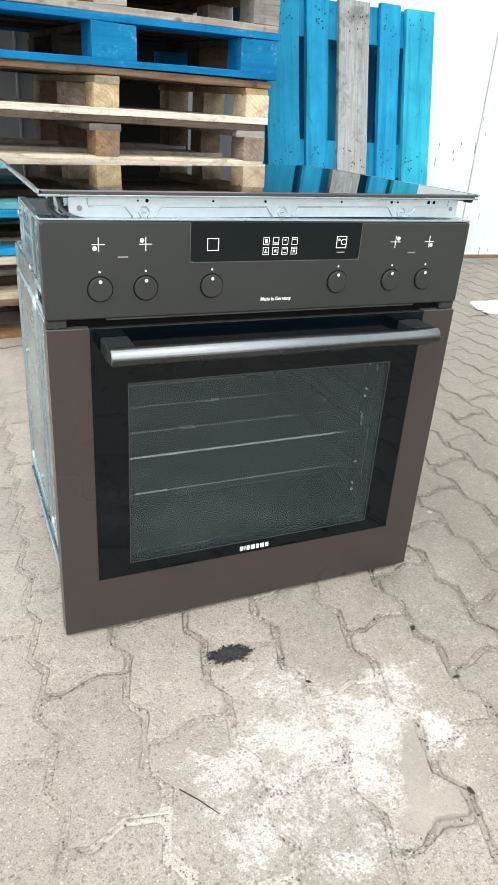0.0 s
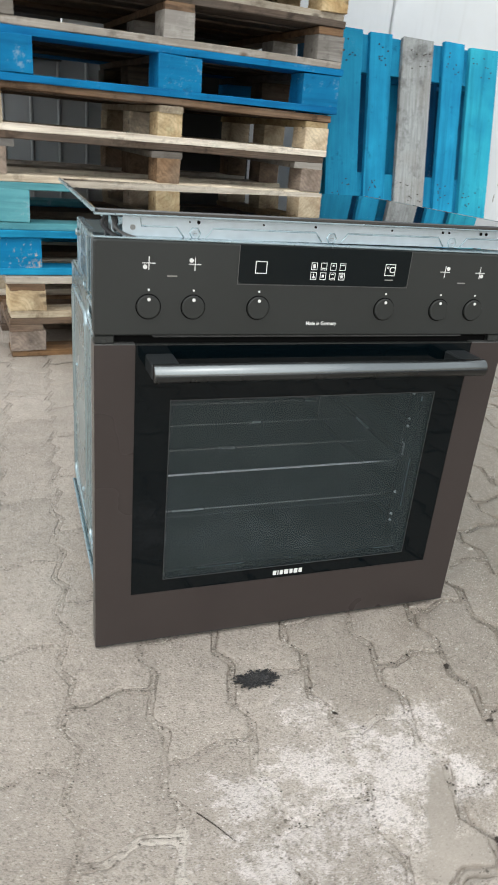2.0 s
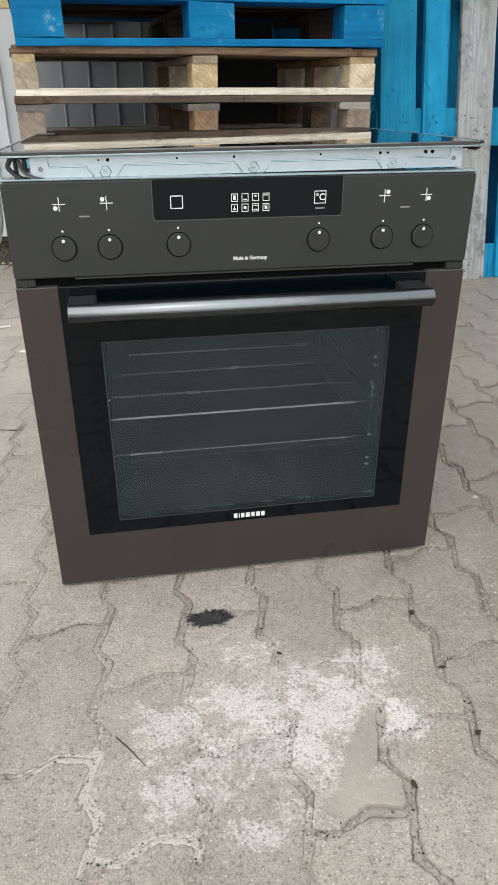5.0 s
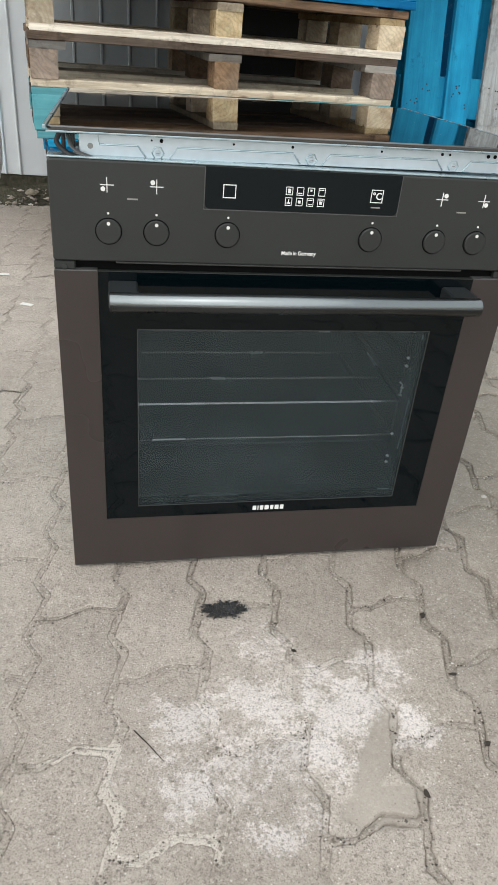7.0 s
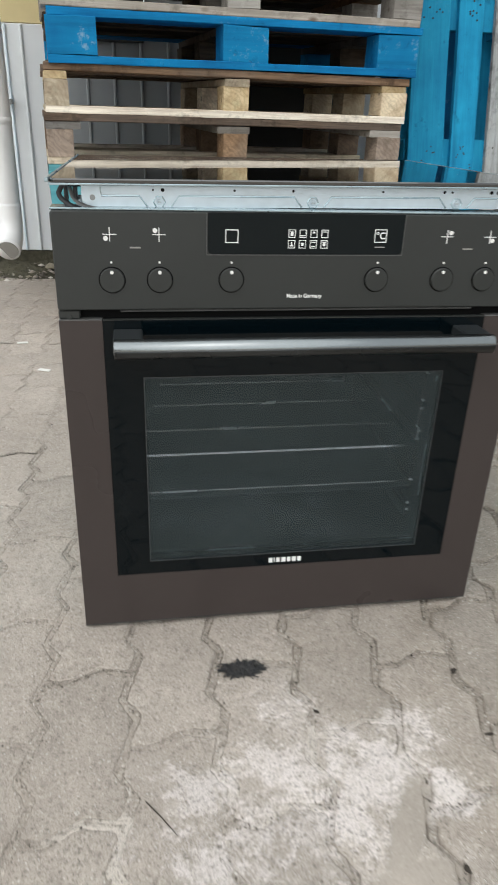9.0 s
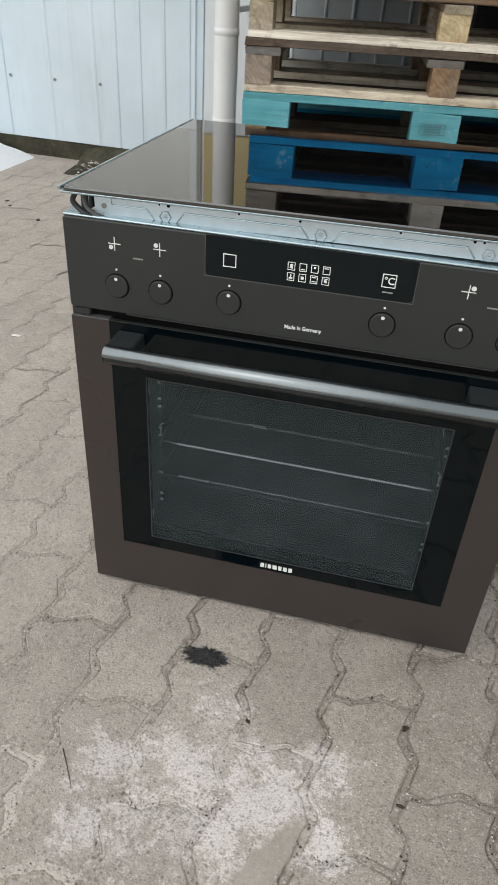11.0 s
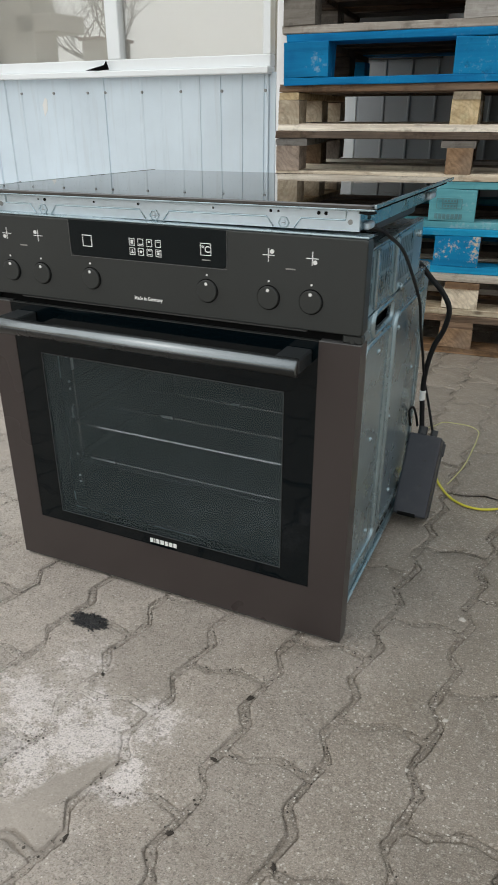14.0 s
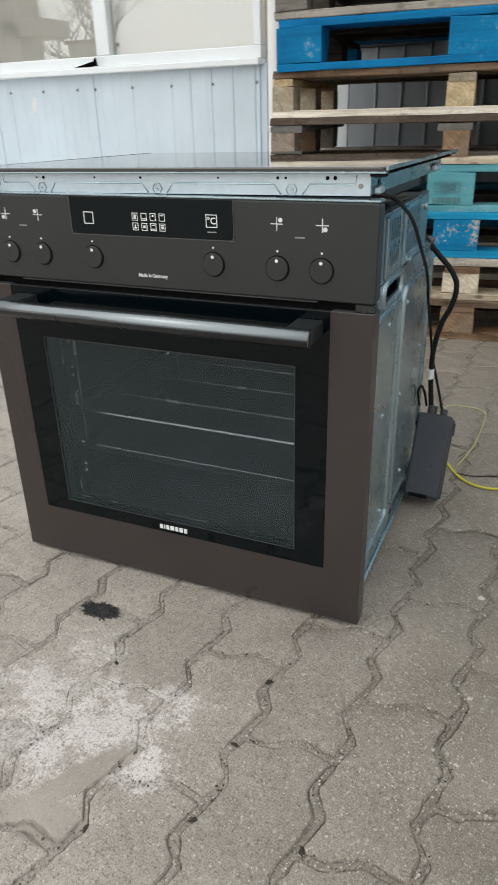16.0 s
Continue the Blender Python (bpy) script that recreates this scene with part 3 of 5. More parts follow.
def text_mesh(body, size, at, material, name, parent, label=""):
    """Flat lettering, lying in the plane that the pose gives."""
    curve = bpy.data.curves.new(name, "FONT")
    curve.body, curve.size, curve.extrude, curve.offset = body, size, 0.0001, 0.00017
    curve.align_x, curve.align_y = "CENTER", "CENTER"
    tmp = new("tmp_text", curve)
    me = bpy.data.meshes.new_from_object(tmp.evaluated_get(bpy.context.evaluated_depsgraph_get()))
    bpy.data.objects.remove(tmp)
    me.materials.clear()
    me.materials.append(material)
    ob = new(name, me)
    ob.parent = parent
    ob.matrix_basis = at
    return tagged(ob, label)


OCTA = ((1, 0, 0), (0, 1, 0), (-1, 0, 0), (0, -1, 0), (0, 0, 1), (0, 0, -1))
OCTA_SIDES = ((0, 1, 4), (1, 2, 4), (2, 3, 4), (3, 0, 4), (1, 0, 5), (2, 1, 5), (3, 2, 5), (0, 3, 5))


def level(x, y):
    """Height of the yard: it falls a little towards the building."""
    t = min(max((y - 0.6) / 0.9, 0), 1)
    return -0.035 * t * t * (3 - 2 * t)


# ---- ground ----
PAVE_TURN = radians(-2.3)
COL, LONG = 0.1143, 0.225


def pave_to_world(u, v):
    return u * math.cos(PAVE_TURN) - v * math.sin(PAVE_TURN), u * math.sin(PAVE_TURN) + v * math.cos(PAVE_TURN)


bm = bmesh.new()
xs = [-400, -60, -12, -5] + [-4 + 0.5 * k for k in range(17)] + [5, 12, 60, 400]
ys = [-400, -60, -12, -4] + [-2 + 0.2 * k for k in range(26)] + [4, 12, 60, 400]
grid = [[bm.verts.new((x, y, level(x, y) - 0.0065)) for y in ys] for x in xs]
for i in range(len(xs) - 1):
    for j in range(len(ys) - 1):
        bm.faces.new((grid[i][j], grid[i + 1][j], grid[i + 1][j + 1], grid[i][j + 1]))
ground = solo("ground", bm, M["sand"], "sandy worn yard ground under the pavers", "ground", "structure", True)
pavement = thing("pavement", label="grey-brown zigzag interlocking concrete pavers with worn sandy joints", category="pavement", kind="structure")

# ---- building behind ----
WALL_AT = pose(-0.98, 2.69, 0, 0, 0, -3.1)
wall = thing("wall_north", WALL_AT, "pale grey ribbed sheet-metal wall of a low building", "wall", kind="structure")


RIBS = {0: -0.006, 1: -0.005, 2: -0.005, 3: -0.004, 4: 0.0020, 5: 0.0008, 6: 0.0022, 7: 0.0007, 8: -0.006, 9: 0.001,
        10: 0.002, 11: 0.0007, 12: 0.0012, 13: 0.003, 14: 0.007, 15: 0.010, 16: 0.012, 17: 0.014, 18: 0.016}


def ribbed(x0, x1, z0, z1, pitch, first, y=0.0, heights=None):
    """Sheet with pressed ribs (heights above 0) and narrow folds between strips (below 0)."""
    bm = bmesh.new()
    prof = [(x0, y)]
    k = math.ceil((x0 - first) / pitch)
    while first + k * pitch < x1 - 0.01:
        c = first + k * pitch
        h = 0.007 if heights is None else heights.get(-k, 0.018)
        w = 0.0042 if h < 0 else 0.011 if heights else 0.008
        if c > x0 + 0.03:
            prof += [(c - w, y), (c - w * 0.4, y - h), (c + w * 0.4, y - h), (c + w, y)]
        k += 1
    prof.append((x1, y))
    front = [(bm.verts.new((x, d, z0)), bm.verts.new((x, d, z1))) for x, d in prof]
    back = [(bm.verts.new((x, y + 0.03, z0)), bm.verts.new((x, y + 0.03, z1))) for x, d in (prof[0], prof[-1])]
    for a, b in zip(front, front[1:]):
        bm.faces.new((a[0], b[0], b[1], a[1]))
    bm.faces.new((back[0][0], back[0][1], back[1][1], back[1][0]))
    for a, b in ((front[0], back[0]), (front[-1], back[1])):
        bm.faces.new((a[0], a[1], b[1], b[0]))
    bm.faces.new([f[1] for f in front] + [back[1][1], back[0][1]])
    bm.faces.new([f[0] for f in front] + [back[1][0], back[0][0]])
    return bm


part("sheet_panel", ribbed(-3.3, 0.055, 0.05, 0.90, 0.12225, -0.006, 0.0, RIBS), M["wall"], wall)
part("sheet_panel", box((0.06, 0.0, 0.05), (0.47, 0.03, 0.986), 0.003), M["white_wall"], wall, "smooth white corner sheet")
# shade behind the pallets is put into this panel's darker grey
part("sheet_panel", ribbed(0.476, 1.680, 0.05, 0.99, 0.1183, 0.60), M["shaded_sheet"], wall, "sheet with narrow folds, greyed for the shade behind the pallets")
part("sheet_panel", box((1.686, 0.0, 0.05), (2.35, 0.03, 0.986), 0.003), M["white_wall"], wall, "smooth white sheet")
part("upper_band", box((0.06, -0.004, 0.99), (0.440, 0.03, 2.6), 0.002), M["yellow_wall"], wall, "ochre yellow upper wall")
# this stretch is black only to paint the shade seen through the gaps
part("upper_band", box((0.446, -0.022, 0.935), (0.85, 0.03, 2.6), 0.002), M["shade_black"], wall, "upper wall coloured black for the shade behind the stack")
part("upper_band", box((0.856, -0.004, 0.99), (2.35, 0.03, 2.6), 0.002), M["white_wall"], wall, "white upper wall")
part("upper_wall", box((-3.3, 0.0, 1.95), (0.055, 0.03, 2.6), 0.002), M["wall"], wall)
part("seam_strip", box((0.012, -0.008, 0.05), (0.022, 0.0, 0.895), 0.003), M["wall"], wall)
part("seam_strip", box((0.262, -0.010, 0.05), (0.272, 0.0, 0.985), 0.003), M["wall"], wall)
part("seam_strip", box((0.328, -0.012, 0.05), (0.338, 0.0, 0.985), 0.003), M["white_wall"], wall)
part("plinth", box((-3.3, 0.002, -0.12), (2.35, 0.06, 0.05), 0.01), M["plinth"], wall, "dark mossy plinth")
screw_bm = bmesh.new()
disc(0, 0, 0.008, -0.006, 0.0, 6, screw_bm, 0.002)
screw_me = mesh_of("wall_screw", screw_bm, M["screw"])
for k in range(14):
    part("wall_screw", screw_me, None, wall, at=pose(-0.2445 * k if k < 5 else -1.10 - 0.2445 * (k - 5), 0.0, 0.82))
for k in range(9):
    part("wall_screw", screw_me, None, wall, at=pose(-0.47 - 0.2445 * k, 0.0, 0.33))

bm = slab([(-1.43, 0.70), (-1.405, 0.735), (-1.40, 0.79), (-1.415, 0.80), (-1.44, 0.76)], "y", -0.0015, 0.0)
part("scuff", bm, M["label"], wall, "bare white scuff mark")

window = thing("window_1", WALL_AT, "white plastic window band with dusty beige-looking panes", "window", kind="structure")
MULL = [(-0.928, -0.843), (-1.863, -1.778), (-2.80, -2.715)]
part("window_sill", box((-3.3, -0.05, 0.892), (0.035, 0.03, 0.922), 0.004), M["frame"], window, "white sheet sill with small dents")
part("window_frame", box((-3.3, -0.022, 0.922), (0.035, 0.03, 0.975), 0.004), M["frame"], window)
part("window_frame", box((-0.006, -0.022, 0.975), (0.035, 0.03, 1.95), 0.004), M["frame"], window)
part("window_frame", box((-3.3, -0.022, 1.90), (-0.006, 0.03, 1.95), 0.004), M["frame"], window)
edges = [-0.006]
for a, b in MULL:
    part("mullion", box((a, -0.024, 0.975), (b, 0.03, 1.90), 0.005), M["frame"], window)
    edges += [b, a]
edges.append(-3.3)
for a, b in zip(edges[1::2], edges[::2]):
    p = part("pane", box((a, 0.008, 0.975), (b, 0.014, 1.90), 0), M["pane"], window)
    p.visible_shadow = False
bm = bmesh.new()
flap = [bm.verts.new(c) for c in ((-1.06, -0.055, 0.926), (-0.93, -0.056, 0.950), (-0.915, -0.054, 0.972), (-0.90, -0.054, 0.928), (-0.98, -0.045, 0.924))]
bm.faces.new(flap)
bmesh.ops.solidify(bm, geom=bm.faces[:], thickness=0.003)
part("torn_flap", bm, M["void"], window, "torn black strip of sealing tape")
room = thing("window_curtain", WALL_AT, "beige curtain hanging close behind the window band", "curtain", kind="structure")
bm = box((-3.3, 0.05, 0.9), (0.03, 0.07, 1.95), 0)
part("curtain_cloth", bm, M["room"], room)

right_wall = thing("wall_east", WALL_AT, "smooth white metal wall panels with rust along the lower edge", "wall", kind="structure")
part("wall_panel", box((2.355, -0.02, 0.02), (3.34, 0.03, 2.6), 0.003), M["white_wall"], right_wall)
part("wall_panel", box((3.346, -0.02, 0.02), (5.2, 0.03, 2.6), 0.003), M["white_wall"], right_wall)
part("rust_edge", box((2.355, -0.023, 0.0), (5.2, 0.03, 0.022), 0.003), M["rust"], right_wall, "rusty lower edge")

rnd = random.Random(8)
for lx, z in ((3.092, 0.521), (3.102, 0.600), (3.207, 0.535), (3.198, 0.572), (3.240, 0.613), (3.331, 0.616), (3.352, 0.742), (3.385, 0.674), (3.372, 0.228), (3.335, 0.59), (3.56, 0.05), (3.50, 0.045), (3.45, 0.24)):
    w, h = rnd.uniform(0.0015, 0.004), rnd.uniform(0.008, 0.022)
    line = [(lx - w, z - h * 0.7), (lx + w * 0.4, z - h), (lx + w, z + h * 0.2), (lx + w * 0.2, z + h), (lx - w * 0.8, z + h * 0.6)]
    part("paint_chip", slab(line, "y", -0.0212, -0.0198), M["rock"], right_wall, "bare spot where the paint has chipped")

pipe = thing("drain_pipe", pose(-0.72, 2.32, -0.02), "white plastic downpipe with a bent outlet", "pipe")
part("pipe_shaft", tube([(0, 0, 2.6), (0, 0, 2.595), (0, 0, 1.5), (0, 0, 0.305), (0, 0, 0.30)], 0.048, 24), M["pipe"], pipe, smooth=True)
elbow = tube(smooth_line([(0, 0, 0.33), (0, -0.005, 0.25), (0, -0.04, 0.19), (-0.005, -0.10, 0.155)], 5), 0.0495, 20)
part("outlet", elbow, M["pipe"], pipe, smooth=True)
part("outlet_hole", tube([(-0.0048, -0.0985, 0.156), (-0.0053, -0.1015, 0.1543)], 0.042, 20), M["grey_print"], pipe, "grey open end")
part("wall_bracket", box((-0.012, 0.03, 0.70), (0.012, 0.36, 0.72), 0.002), M["screw"], pipe)
part("socket_ring", tube([(0, 0, 0.63), (0, 0, 0.631), (0, 0, 0.655), (0, 0, 0.656)], [0.048, 0.0505, 0.0505, 0.048], 24), M["pipe"], pipe, smooth=True)


# ---- pallets ----
CACHE = {}


def piece(kind, size, material, variant=0):
    """A sawn board or block with slightly uneven edges; a few variants share their meshes."""
    key = (kind, tuple(round(v, 4) for v in size), material.name, variant)
    if key not in CACHE:
        rnd = random.Random(len(CACHE) + 77)
        sx, sy, sz = size
        count = 9 if kind != "block" else 3
        lines = max(sx, sy) == sx
        bm = bmesh.new()
        rings = []
        for k in range(count + 1):
            f = -0.5 + k / count
            bow = 0.0014 * math.sin(3 * f + variant)
            ring = []
            ca, cb = 1 - 0.004 / (sy if lines else sx), 1 - 0.004 / sz
            for a, b in ((-ca, -1), (-1, -cb), (-1, cb), (-ca, 1), (ca, 1), (1, cb), (1, -cb), (ca, -1)):
                j1, j2 = rnd.gauss(0, 0.0006), rnd.gauss(0, 0.0005)
                if lines:
                    c = (f * sx + rnd.gauss(0, 0.0012) * (k in (0, count)), a * sy / 2 + j1, b * sz / 2 + j2 + bow)
                else:
                    c = (a * sx / 2 + j1, f * sy + rnd.gauss(0, 0.0012) * (k in (0, count)), b * sz / 2 + j2 + bow)
                ring.append(bm.verts.new(c))
            rings.append(ring)
        for p, q in zip(rings, rings[1:]):
            for k in range(8):
                bm.faces.new((p[k], p[(k + 1) % 8], q[(k + 1) % 8], q[k]))
        bm.faces.new(rings[0])
        bm.faces.new(rings[-1][::-1])
        CACHE[key] = mesh_of(kind, bm, material)
    return CACHE[key]


NAIL = mesh_of("nail_head", tube([(0, 0, -0.002), (0, 0, 0.0020)], [0.0036, 0.0030], 6), M["leaf"])


def pallet(at, label, paint, block_w=0.145, height=0.1445, under=None, blocks=None, length=1.2, seed=0, slats=None, nails=False, inner=None, widths=None, lap=0.0):
    """Four-way pallet: long side along x, origin at the middle of its base. inner: unpainted wood inside a sprayed one,
    darkened to paint the shade there; widths: of its three columns of blocks; lap: how far the cross boards reach past
    the blocks.
    """
    rnd = random.Random(seed)
    p = thing("pallet", at, label, "pallet", "pallets")
    t, L, D = 0.022, length, 0.8
    bh = height - 3 * t
    wob = lambda s: rnd.uniform(-s, s)  # noqa: E731
    for n, (y, w) in enumerate(((-0.3275, 0.145), (-0.1725, 0.10), (0, 0.145), (0.1725, 0.10), (0.3275, 0.145))):
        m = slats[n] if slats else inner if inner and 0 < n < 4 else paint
        part("deck_board", piece("deck_board", (L, w, t), m, rnd.randrange(3)), None, p, at=pose(wob(0.006), y + wob(0.004), height - t / 2, 0, 0, wob(0.3)))
        if nails:
            for ex in (-L / 2 + 0.075, 0, L / 2 - 0.075):
                for k in range(9):
                    a, b = rnd.uniform(-0.042, 0.042), rnd.uniform(-w / 2 + 0.015, w / 2 - 0.015)
                    part("nail_head", NAIL, None, p, at=pose(ex + a, y + b, height))
    for x, wide in zip((-1, 0, 1), widths or (block_w,) * 3):
        x *= L / 2 - wide / 2
        short = 0.11 if inner else 0.0
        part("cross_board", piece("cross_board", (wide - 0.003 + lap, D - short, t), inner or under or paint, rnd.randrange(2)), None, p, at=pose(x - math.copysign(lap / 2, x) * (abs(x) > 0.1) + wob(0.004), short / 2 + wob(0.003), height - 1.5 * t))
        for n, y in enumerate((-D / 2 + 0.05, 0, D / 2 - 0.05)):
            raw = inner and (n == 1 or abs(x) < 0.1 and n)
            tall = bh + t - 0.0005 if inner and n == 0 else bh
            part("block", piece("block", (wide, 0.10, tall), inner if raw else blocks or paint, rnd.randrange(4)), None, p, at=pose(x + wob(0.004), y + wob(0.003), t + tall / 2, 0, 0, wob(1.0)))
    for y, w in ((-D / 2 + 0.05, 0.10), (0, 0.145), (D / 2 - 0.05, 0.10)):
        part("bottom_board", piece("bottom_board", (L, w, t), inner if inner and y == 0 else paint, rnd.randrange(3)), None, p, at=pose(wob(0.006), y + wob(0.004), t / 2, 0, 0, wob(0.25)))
    return p


WOOD, OLD = "weathered raw wooden pallet in a stack", "old brown wooden pallet in a stack"
STACK = [  # middle of the front edge, base height, height, turn
    (0.20, 1.60, -0.036, 0.135, 5.5, OLD, dict(paint=M["wood_old"], block_w=0.11, blocks=M["brown_block"])),
    (0.20, 1.61, 0.099, 0.135, 6.0, WOOD, dict(paint=M["wood"], block_w=0.115, blocks=M["wood_block"], under=M["wood_old"])),
    (0.17, 1.635, 0.234, 0.1445, 6.3, "bright blue painted wooden pallet with chipped blocks", dict(paint=M["sky_blue"], blocks=M["blue_chipped"], inner=M["wood_shade"])),
    (0.137, 1.64, 0.3785, 0.1445, 6.3, "teal painted wooden pallet with a stamped block", dict(paint=M["teal"], inner=M["wood_shade"])),
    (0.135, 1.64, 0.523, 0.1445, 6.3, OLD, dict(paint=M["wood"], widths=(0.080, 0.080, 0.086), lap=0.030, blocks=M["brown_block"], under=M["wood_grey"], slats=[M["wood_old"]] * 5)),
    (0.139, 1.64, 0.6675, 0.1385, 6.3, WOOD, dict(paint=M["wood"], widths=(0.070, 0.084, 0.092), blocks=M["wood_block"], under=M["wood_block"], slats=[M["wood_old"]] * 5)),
    (0.162, 1.634, 0.812, 0.1445, 6.3, "bright blue painted wooden pallet in a stack", dict(paint=M["blue"], blocks=M["blue_worn"], inner=M["wood_shade"])),
    # dark deck and cross boards here paint the shade inside the grey pallet
    (0.155, 1.634, 0.9565, 0.1445, 6.3, "grey weathered wooden pallet on top of a stack", dict(paint=M["wood_grey"], block_w=0.10, blocks=M["wood_grey"], under=M["wood_old"], slats=[M["wood_old"]] * 5)),
    # five unseen pallets above, added to keep light out of the gaps
    (0.150, 1.636, 1.101, 0.1445, 6.0, WOOD, dict(paint=M["wood"], block_w=0.10, blocks=M["wood_block"], under=M["wood_old"])),
    (0.152, 1.640, 1.2455, 0.1445, 6.5, OLD, dict(paint=M["wood_old"], block_w=0.10, blocks=M["brown_block"])),
    (0.148, 1.638, 1.390, 0.1445, 6.2, WOOD, dict(paint=M["wood_grey"], block_w=0.10, blocks=M["wood_block"])),
    (0.154, 1.634, 1.5345, 0.1445, 6.0, OLD, dict(paint=M["wood_old"], block_w=0.10, blocks=M["brown_block"])),
    (0.150, 1.637, 1.679, 0.1445, 6.4, WOOD, dict(paint=M["wood"], block_w=0.10, blocks=M["wood_block"])),
]
for n, (x, y, z, h, turn, label, how) in enumerate(STACK):
    a, top = radians(turn), n > 5
    pallet(pose(x - 0.4 * math.sin(a), y + 0.4 * math.cos(a), z - 0.005 * top, 0, -0.35 * top, turn), label, height=h, seed=n + 1, **how)


a = radians(6.3)
stamp = pose(0.137 - 0.4 * math.sin(a), 1.64 + 0.4 * math.cos(a), 0.3785, 0, 0, 6.3)
teal = [o for o in scene.objects if o.get("label", "").startswith("teal")][0]
bm = plate((-0.052, 0.062, 0.030, 0.094), [(-0.050, 0.064, -0.034, 0.092), (-0.031, 0.064, 0.012, 0.077), (-0.031, 0.080, 0.012, 0.092), (0.015, 0.064, 0.028, 0.092)], "y", -0.4068, -0.4055)
for k in range(7):
    box((-0.055 + 0.013 * k, -0.4068, 0.030), (-0.045 + 0.013 * k, -0.4055, 0.046), 0, bm=bm)
for k in range(4):
    box((-0.027 + 0.010 * k, -0.4068, 0.067), (-0.020 + 0.010 * k, -0.4055, 0.073), 0, bm=bm)
    box((-0.027 + 0.010 * k, -0.4068, 0.083), (-0.020 + 0.010 * k, -0.4055, 0.089), 0, bm=bm)
part("stamp", bm, M["stamp"], teal, "grey stamped marks")


def leaning(x, y, z, tilt, turn):
    """Pose of a pallet stood on its short side, deck towards the yard, leaning back."""
    m = Matrix(((0, -1, 0, 0), (0, 0, -1, 0), (1, 0, 0, 0), (0, 0, 0, 1)))
    return pose(x, y, z, 0, 0, turn) @ pose(0, 0, 0, -tilt, 0, 0) @ m @ pose(0.6, 0, -0.1445)


pallet(leaning(1.262, 1.83, -0.036, 12, 1), "sky-blue pallet with one grey slat leaning against another", M["sky_blue"],
       slats=[M["cyan"], M["sky_blue"], M["slat_grey"], M["sky_blue"], M["sky_blue"]], seed=21, nails=True)
pallet(leaning(1.235, 1.985, -0.036, 11.5, 1), "dark blue pallet leaning on the wall behind another", M["deep_blue"], seed=22)

# added board: darkens the gaps of the stack where shade lies
solo("dark_board", box((-0.28, -0.012, 0.0), (0.20, 0.012, 1.5), 0.003), M["shade_black"], "added black board that stands for the shade behind the pallets", "board", at=pose(0.50, 2.50, -0.036, -3, 0, -3))

# ---- stove ----
oven = thing("oven", pose(0, 0, 0), "brown-fronted built-in oven with zinc sides standing on the pavers", "oven")
W = 0.2975
# control panel
panel = part("control_panel", slab(rounded(-W, 0.482, W, 0.5955, 0.004), "y", 0.0, 0.022, 0.0015), M["panel"], oven, "grey-brown metal control panel")
part("top_strip", box((-W, 0.0015, 0.5957), (W, 0.03, 0.5985), 0.001), M["steel"], panel, "thin bright metal edge")
disp = part("display", slab([(-0.121, 0.5535), (-0.1195, 0.550), (-0.116, 0.5485), (0.1125, 0.5485), (0.116, 0.550), (0.1175, 0.5535), (0.1175, 0.5952), (-0.121, 0.5952)], "y", -0.0008, 0.004), M["display"], panel, "black glass display strip")
for a, b in (((-0.1222, 0.547), (0.1187, 0.5478)), ((-0.1222, 0.5478), (-0.1215, 0.595)), ((0.118, 0.5478), (0.1187, 0.595))):
    part("display_rim", box((a[0], -0.0011, a[1]), (b[0], 0.002, b[1]), 0), M["rim"], disp, "thin grey rim")


def ring_icon(cx, cz, w, h, line, y):
    return plate((cx - w / 2, cz - h / 2, cx + w / 2, cz + h / 2), [(cx - w / 2 + line, cz - h / 2 + line, cx + w / 2 - line, cz + h / 2 - line)], "y", y, y + 0.0003)


YF = -0.0012
part("icon", ring_icon(-0.0925, 0.569, 0.0155, 0.0155, 0.0011, YF), M["print"], disp, "white square icon")
part("icon", ring_icon(0.0888, 0.5705, 0.0155, 0.0155, 0.0010, YF), M["print"], disp, "white square temperature icon")
text_mesh("°C", 0.0112, pose(0.0890, YF - 0.0001, 0.5703, 90, 0, 0), M["print"], "lettering", disp, "white degree sign")
part("dash", box((0.083, YF, 0.5565), (0.095, YF + 0.0004, 0.558), 0), M["grey_print"], disp)
INNER = {0: ((0.3, 0.2, 0.7, 0.8),), 1: ((0.2, 0.16, 0.8, 0.3),), 2: ((0.35, 0.55, 0.65, 0.8),), 3: ((0.2, 0.7, 0.8, 0.82),),
         4: ((0.25, 0.2, 0.75, 0.4), (0.42, 0.4, 0.58, 0.8)), 5: ((0.3, 0.3, 0.7, 0.7),), 6: ((0.2, 0.16, 0.8, 0.28), (0.2, 0.72, 0.8, 0.84)), 7: ((0.3, 0.25, 0.7, 0.65), (0.2, 0.74, 0.8, 0.84))}
for k in range(8):
    cx, cz, w = -0.0208 + 0.0133 * (k % 4), (0.5725, 0.5603)[k // 4], 0.0085
    bm = ring_icon(cx, cz, w, 0.0095, 0.0008, YF)
    for u0, v0, u1, v1 in INNER[k]:
        box((cx + (u0 - 0.5) * w, YF, cz + (v0 - 0.5) * w), (cx + (u1 - 0.5) * w, YF + 0.0003, cz + (v1 - 0.5) * w), 0, bm=bm)
    part("icon", bm, M["print"], disp, "small white mode icon")
text_mesh("Made in Germany", 0.0068, pose(-0.001, -0.0004, 0.498, 90, 0, 0) @ Matrix.Diagonal((0.90, 1, 1, 1)), M["print"], "lettering", panel, "white lettering")
